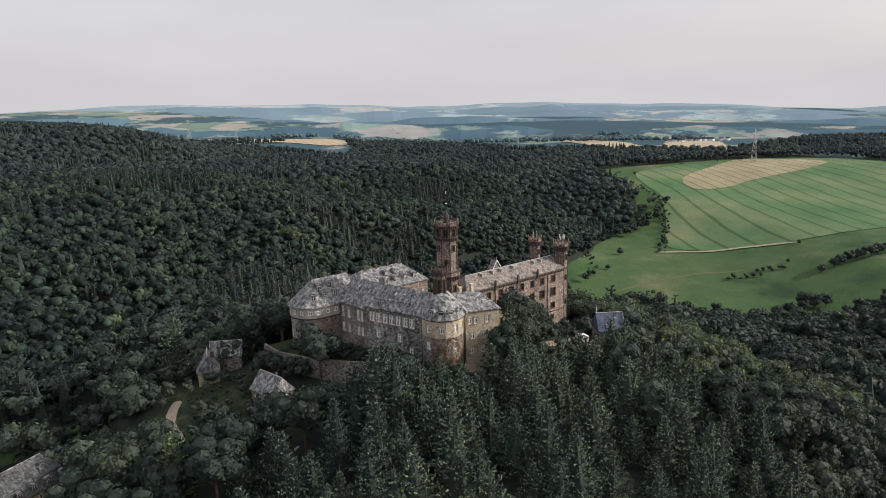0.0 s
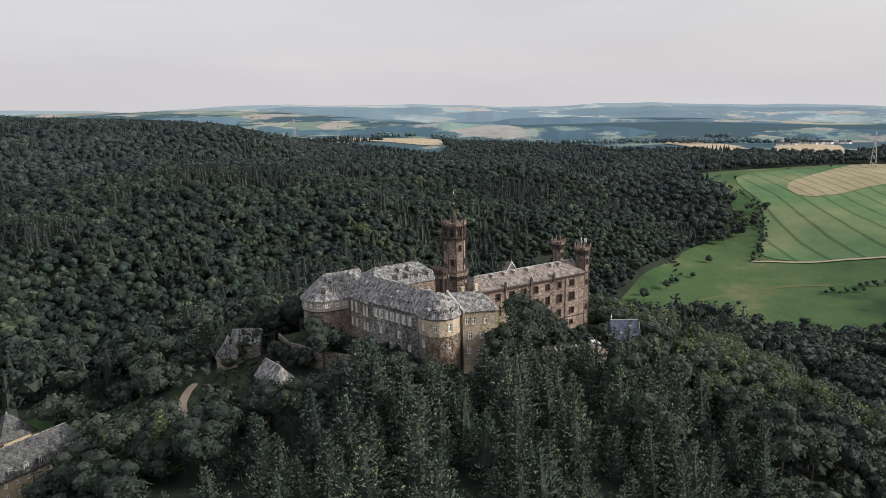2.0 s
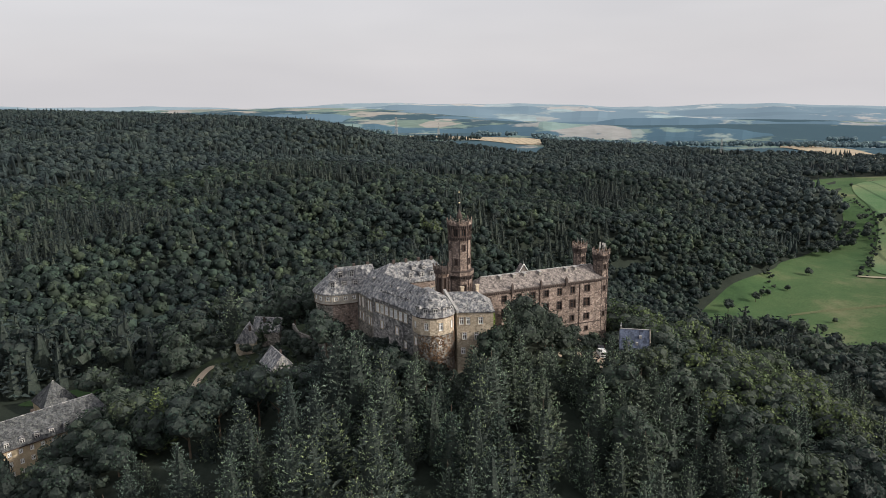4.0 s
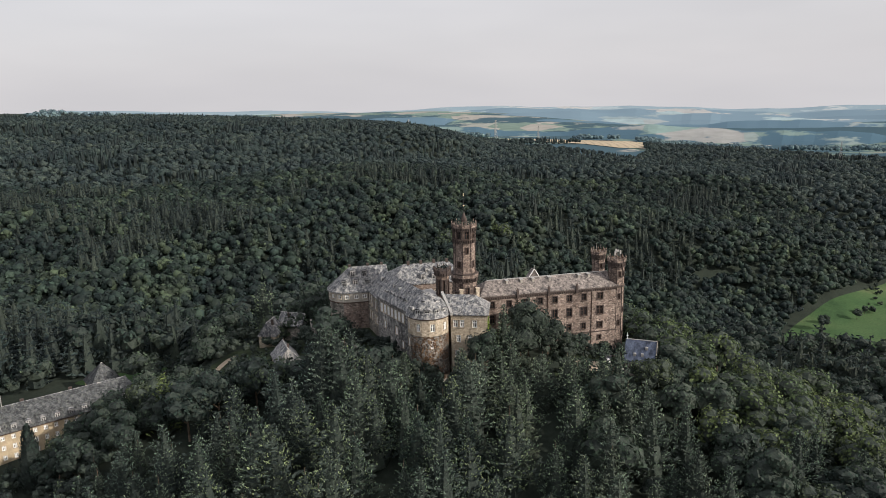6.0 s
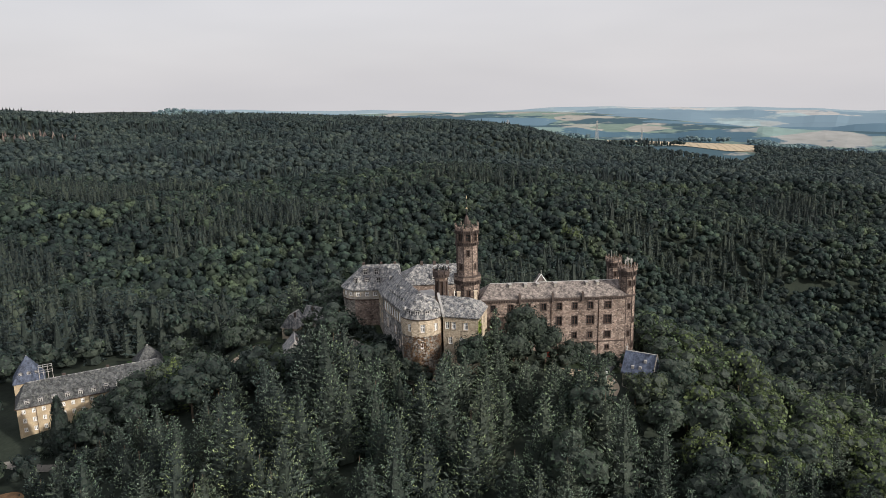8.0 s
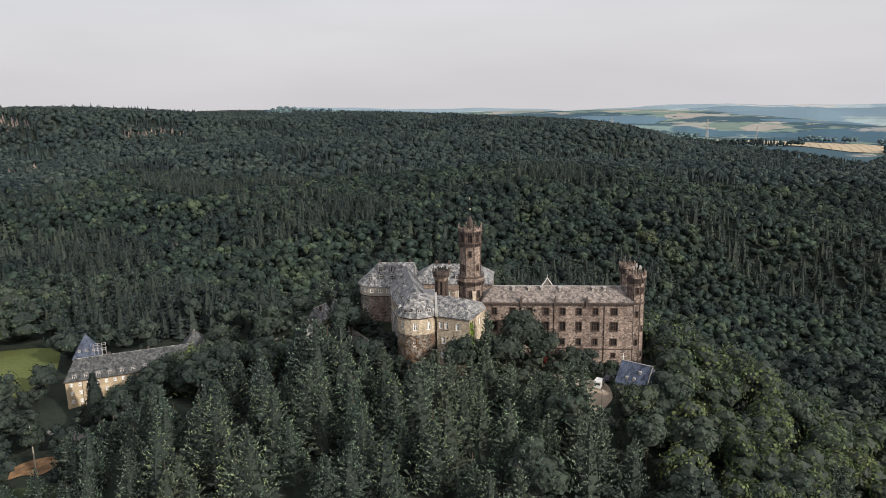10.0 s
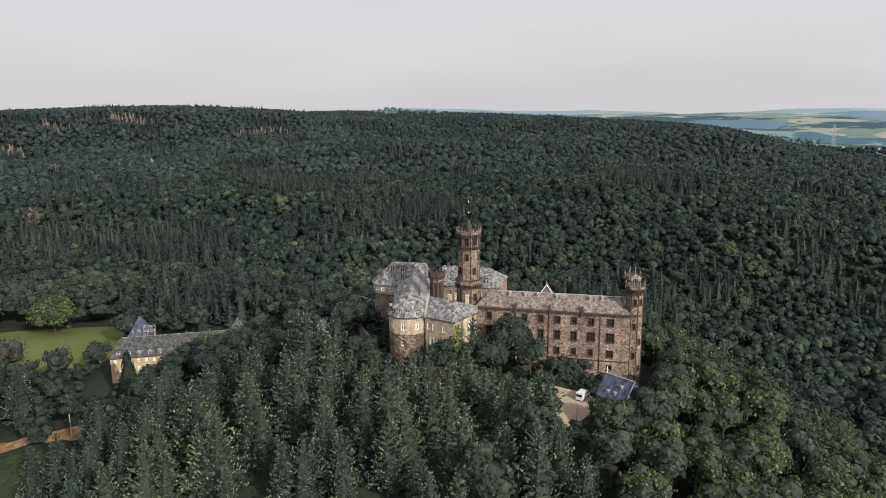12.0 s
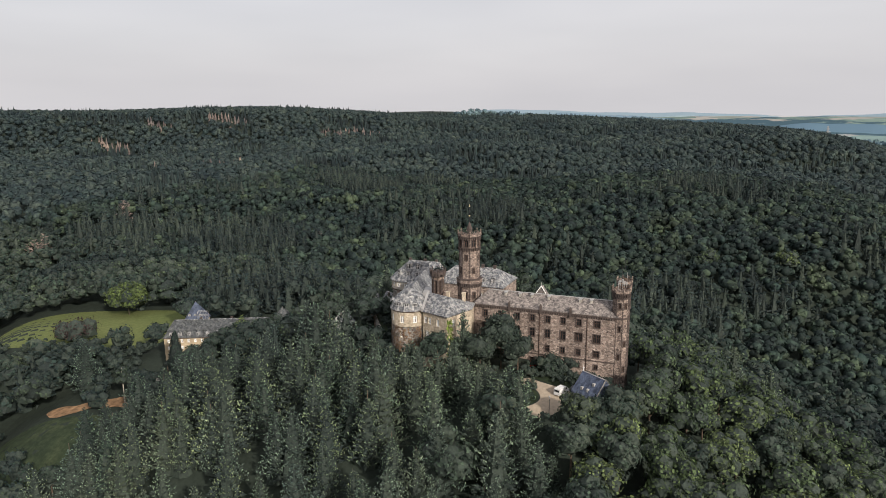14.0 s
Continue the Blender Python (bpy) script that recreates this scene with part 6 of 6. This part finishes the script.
# ---- single trees ----
def cypress_form(rng, high, wide):
    v, f = [], []
    for i in range(700):
        k = rng.uniform(0.02, 1)
        r = wide * (1 - k) ** 0.55 * min(1, k * 9 + 0.4) * rng.uniform(0.8, 1.08)
        a = rng.uniform(0, 6.283)
        c = np.array((r * math.cos(a), r * math.sin(a), k * high))
        out = np.array((math.cos(a), math.sin(a), 0.5))
        side = np.array((-math.sin(a), math.cos(a), rng.normal() * 0.3))
        g = rng.uniform(0.22, 0.5)
        n = len(v)
        v += [tuple(c - side * g), tuple(c - out * g * 0.2 - np.array((0, 0, g))), tuple(c + side * g), tuple(c + out * g * 0.5 + np.array((0, 0, g * 1.2)))]
        f.append((n, n + 1, n + 2, n + 3))
    n = len(v)
    for z, r in ((0.3, 0.6), (high * 0.25, 0.78), (high * 0.6, 0.55), (high * 0.95, 0.08)):
        v += [(wide * r * math.cos(i * 0.785), wide * r * math.sin(i * 0.785), z) for i in range(8)]
    f += [(n + j * 8 + i, n + j * 8 + (i + 1) % 8, n + (j + 1) * 8 + (i + 1) % 8, n + (j + 1) * 8 + i) for j in range(3) for i in range(8)]
    return np.array(v), f, np.array([0] * 700 + [1] * 24)


def single(name, label, form, x, y, trunk, mat, sink=0.0, bark=None, size=1.0):
    t = tree_thing(name, label, form, trunk, mat, bark)
    t.location = (x, y, ground_z(x, y) - sink)
    t.scale = (size, size, size)
    return t


one_rng = np.random.default_rng(17)
gz0 = ground_z(5.4, -20.5)
single("cypress_tree", "tall narrow dark conifer beside the entrance wing", spruce_form(one_rng, 20, 11, 9, 22.0 - gz0, 3.9), 5.4, -20.5, 14, SPRUCE)
gz0 = ground_z(-2.0, -25.5)
single("yew_tree", "broad round-topped dark evergreen before the entrance wing", broad_form(one_rng, 13, 90, 0.36, 17.6 - gz0, 5.2), -1.5, -25.0, 9, BROAD)
single("dark_tree", "large dark round-crowned tree before the long wing", broad_form(one_rng, 15, 90, 0.42, 17.5, 6.9), 15.0, -14.0, 12, BROAD_DARK)
single("dark_tree", "dark round-crowned tree beside the drive", broad_form(one_rng, 13, 80, 0.4, 13.5, 5.8), 10.5, -20.0, 9, BROAD_DARK)
single("dark_tree", "dark round-crowned tree close to the facade", broad_form(one_rng, 13, 80, 0.42, 12.5, 5.8), 20.5, -15.0, 9, BROAD_DARK)
gz0 = ground_z(-121, -3)
single("cypress_tree", "tall dark conifer before the yellow house", cypress_form(one_rng, -5.0 - gz0, 4.0), -121.0, -3.0, 12, SPRUCE)
single("park_tree", "large spreading green tree at the edge of the lawn", broad_form(one_rng, 18, 150, 0.7, 20.0, 12.0), -226.0, 72.0, 9, PARK_LEAF, 2.0)
single("copper_beech", "low dark copper beech on the lawn", broad_form(one_rng, 12, 80, 0.5, 13.0, 10.5), -206.0, 22.0, 7, PURPLE, 2.0)
for bx, by, bs in ((21, -38, 0.95), (25.5, -40, 1.0), (28.5, -42.5, 0.95), (23.5, -44, 1.0), (17.5, -36, 0.9), (-4, -31, 1.0), (1.5, -30.5, 1.0), (5.5, -27, 0.95), (-9, -29, 0.95), (-41, -20, 1.35), (-38, -23, 1.35), (-44, -26, 1.4), (-36, -17, 1.25), (-40, -28, 1.35), (-47, -22, 1.2)):
    plant(spruce_models, bx, by, bs, one_rng, ground_z(bx, by) + 18.0 * bs - (12.5 if bx > -20 else 18.0) if ground_z(bx, by) + 18.0 * bs > (12.5 if bx > -20 else 18.0) else 0.0)
for bx, by, bs in ((121, 342, 1.7), (68, 321, 1.6)):
    plant(light_models, bx, by, bs, one_rng)
single("golden_conifer", "bright yellow-green conifer above the path", spruce_form(one_rng, 20, 12, 6, 17.0, 4.6), -85.5, -6.5, 15, GOLD_LEAF)
single("birch_tree", "slender pale-barked birch with thin crown", broad_form(one_rng, 8, 60, 0.32, 17.0, 3.8), -131.0, -20.5, 15, BROAD, 0, BIRCH)
for bx, by, bs in ((562, 342, 1.1), (465, 307, 0.9), (497, 312, 0.75), (462, 229, 0.6), (489, 106, 1.5), (517, 96, 1.9), (522, 108, 1.6), (505, 100, 1.4), (532, 92, 1.5), (478, 112, 1.2), (570, 200, 0.6), (600, 190, 0.5), (640, 175, 0.5), (700, 190, 0.6), (646, 117, 1.5), (654, 114, 1.4), (662, 110, 1.6), (670, 103, 1.5), (678, 100, 1.5), (630, 124, 1.3), (638, 121, 1.4), (690, 95, 1.5), (698, 91, 1.4), (615, 130, 1.1), (705, 88, 1.3), (715, 84, 1.4), (430, 215, 0.9), (410, 235, 1.0), (1240, 540, 0.8), (1180, 560, 0.5), (900, 560, 0.7), (826, 533, 0.6)):
    plant(broad_models, bx, by, bs * 0.9, one_rng, 3.2 * bs)
for bx, by, bs, bk in ((40, -34, 0.8, 2.0), (43.5, -35.5, 0.95, 1.8), (47, -33.5, 0.95, 2.0), (52, -30.5, 1.15, 1.0), (54.5, -26, 1.1, 2.0), (50, -34, 1.1, 1.5), (49, -37.5, 1.05, 3.0), (53, -21, 0.7, 4.0), (43.5, -38, 0.9, 5.5), (56, -33, 1.0, 5.0)):
    plant(broad_models, bx, by, bs, one_rng, bk)
verge_spots = []
for k in range(60):
    bx, by = one_rng.uniform(25, 41), one_rng.uniform(-17.5, -10)
    if by < -9 - 0.28 * (bx - 22):
        verge_spots.append((bx, by, ground_z(bx, by) - 0.8, float(one_rng.uniform(0.14, 0.26)), float(one_rng.uniform(0, 6))))
for k in range(22):
    bx, by = one_rng.uniform(19, 28), one_rng.uniform(-31, -23)
    verge_spots.append((bx, by, ground_z(bx, by) - 0.8, float(one_rng.uniform(0.12, 0.22)), float(one_rng.uniform(0, 6))))
hedge_spots = []
for (hx0, hy0), (hx1, hy1), count in (((560, 395), (640, 440), 30), ((640, 440), (735, 470), 46), ((640, 400), (745, 418), 46), ((611, 318), (700, 366), 30), ((700, 366), (775, 425), 26), ((775, 425), (830, 530), 22), ((480, 320), (560, 395), 16), ((560, 200), (626, 171), 14)):
    for k in range(count):
        u = (k + one_rng.uniform(0, 1)) / count
        wide = 12 if hy0 >= 395 and hx0 < 650 else 3
        hx, hy = hx0 + (hx1 - hx0) * u + one_rng.normal(0, wide), hy0 + (hy1 - hy0) * u + one_rng.normal(0, wide)
        hedge_spots.append((hx, hy, ground_z(hx, hy) - 1.5, float(one_rng.uniform(0.9, 1.5) if wide > 3 else one_rng.uniform(0.3, 0.62)), float(one_rng.uniform(0, 6))))
wood("hedge", SHRUB_FORMS, verge_spots, BROAD_DARK, "dark clipped shrubs along the forecourt", "hedge")
wood("hedgerow", MID_BROAD, hedge_spots, BROAD_WOOD, "bushy hedgerows between the fields", "hedge")
bush_spots = []
for k in range(26):
    bx, by = 24 + k * 0.85 + one_rng.normal(0, 0.5), -9.5 + one_rng.normal(0, 1.0) - (2.0 if k > 8 else 0)
    bush_spots.append((bx, by, ground_z(bx, by) - 0.6, float(one_rng.uniform(0.2, 0.36)), float(one_rng.uniform(0, 6))))
for k in range(120):
    u, w = one_rng.uniform(0, 1), one_rng.uniform(0.22, 1.0)
    bx, by = -44.5 + 19 * u - 0.3 * math.sin(u * 3.1) * 8 + w * 7, 22 - 31 * u + w * 3
    bs = float(one_rng.uniform(0.16, 0.34)) * (0.6 + 0.5 * w)
    bush_spots.append((bx, by, 6.1 - 3.2 * bs, bs, float(one_rng.uniform(0, 6))))
for k in range(40):
    u = k / 40
    bx, by = -47.5 + 5.5 * u + one_rng.normal(0, 0.8), 30 - 19 * u + one_rng.normal(0, 0.8)
    bush_spots.append((bx, by, ground_z(bx, by) - 1.5, float(one_rng.uniform(0.42, 0.62)), float(one_rng.uniform(0, 6))))
for k in range(46):
    u = k / 46
    bx, by = -27 + 12 * u + one_rng.normal(0, 1.0), -7 - 15 * u + one_rng.normal(0, 1.0)
    bush_spots.append((bx, by, ground_z(bx, by) - 0.8, float(one_rng.uniform(0.4, 0.7)), float(one_rng.uniform(0, 6))))
for k in range(190):
    bx, by = one_rng.uniform(-84, -44), one_rng.uniform(-8, 48)
    if inside(HUT_LAND, bx, by) and not (-59 < bx < -49 and 2 < by < 16) and not (-64 < bx < -45 and 38 < by < 52) and math.hypot(bx + 75, by - 22) > 5:
        bush_spots.append((bx, by, ground_z(bx, by) - 0.6, float(one_rng.uniform(0.14, 0.44)), float(one_rng.uniform(0, 6))))
for k in range(130):
    bx, by = one_rng.uniform(-260, -158), one_rng.uniform(-10, 28)
    if inside(EDGE_LAND, bx, by) and by < 12 + 0.1 * (bx + 200):
        bush_spots.append((bx, by, ground_z(bx, by) - 1.8, float(one_rng.uniform(0.35, 0.55)), float(one_rng.uniform(0, 6))))
scrub = []
ux, uy, scrub_rng = spread(-44, 104, -96, 4, 6.0, 61)
for bx, by in zip(ux, uy):
    if (by < -34 and bx < 22) or by < -150 + 1.2 * bx - 40 or by < -96:
        continue
    bs = float(scrub_rng.uniform(0.34, 0.62))
    scrub.append((float(bx), float(by), ground_z(bx, by) - 1.6 * bs, bs, float(scrub_rng.uniform(0, 6))))
for k in range(560):
    bx, by = scrub_rng.uniform(-222, -98), scrub_rng.uniform(-34, 26)
    if not any(inside(poly, bx, by) for poly in (LANE_LAND, EARTH_LAND, YELLOW_LAND, LAWN_LAND)) and (by > -9 or bx > -118):
        bs = float(scrub_rng.uniform(0.3, 0.6))
        scrub.append((bx, by, ground_z(bx, by) - 1.8 * bs, bs, float(scrub_rng.uniform(0, 6))))
for k in range(260):
    bx, by = scrub_rng.uniform(-110, -46), scrub_rng.uniform(-8, 76)
    if not inside(HUT_LAND, bx, by) and not inside(CASTLE_LAND, bx, by) and not inside(YELLOW_LAND, bx, by):
        bs = float(scrub_rng.uniform(0.18, 0.34) if bx > -72 and by < 14 else scrub_rng.uniform(0.3, 0.6))
        scrub.append((bx, by, ground_z(bx, by) - 1.8 * bs, bs, float(scrub_rng.uniform(0, 6))))
wood("undergrowth", SHRUB_FORMS, scrub, BROAD_DARK, "dense leafy undergrowth between the trees", "undergrowth")
for k in range(60):
    bx, by = one_rng.uniform(-46, -34), one_rng.uniform(-14, 2)
    bush_spots.append((bx, by, ground_z(bx, by) - 1.0, float(one_rng.uniform(0.2, 0.36)), float(one_rng.uniform(0, 6))))
wood("shrubs", SHRUB_FORMS, bush_spots, BROAD_DARK, "low dark shrubs at the foot of the walls", "shrubs")
ivy = Shape()
for _ in range(420):
    u, z = one_rng.uniform(0, 1), one_rng.uniform(8, 18.5)
    if one_rng.uniform() < 0.3 + 0.7 * (18.5 - z) / 10:
        c = Vector((0.75 + 0.85 * u, -21.2 + 2.4 * u, z))
        a, b = Vector(one_rng.normal(size=3)) * 0.25, Vector(one_rng.normal(size=3)) * 0.25
        ivy.add([c - a, c - b, c + a, c + b], [(0, 1, 2, 3)])
ivy_thing = thing("ivy", (0.8, -21.2, 8), "bright yellow-green ivy on the wing's corner", "ivy")
part("leaves", ivy, IVY, ivy_thing)

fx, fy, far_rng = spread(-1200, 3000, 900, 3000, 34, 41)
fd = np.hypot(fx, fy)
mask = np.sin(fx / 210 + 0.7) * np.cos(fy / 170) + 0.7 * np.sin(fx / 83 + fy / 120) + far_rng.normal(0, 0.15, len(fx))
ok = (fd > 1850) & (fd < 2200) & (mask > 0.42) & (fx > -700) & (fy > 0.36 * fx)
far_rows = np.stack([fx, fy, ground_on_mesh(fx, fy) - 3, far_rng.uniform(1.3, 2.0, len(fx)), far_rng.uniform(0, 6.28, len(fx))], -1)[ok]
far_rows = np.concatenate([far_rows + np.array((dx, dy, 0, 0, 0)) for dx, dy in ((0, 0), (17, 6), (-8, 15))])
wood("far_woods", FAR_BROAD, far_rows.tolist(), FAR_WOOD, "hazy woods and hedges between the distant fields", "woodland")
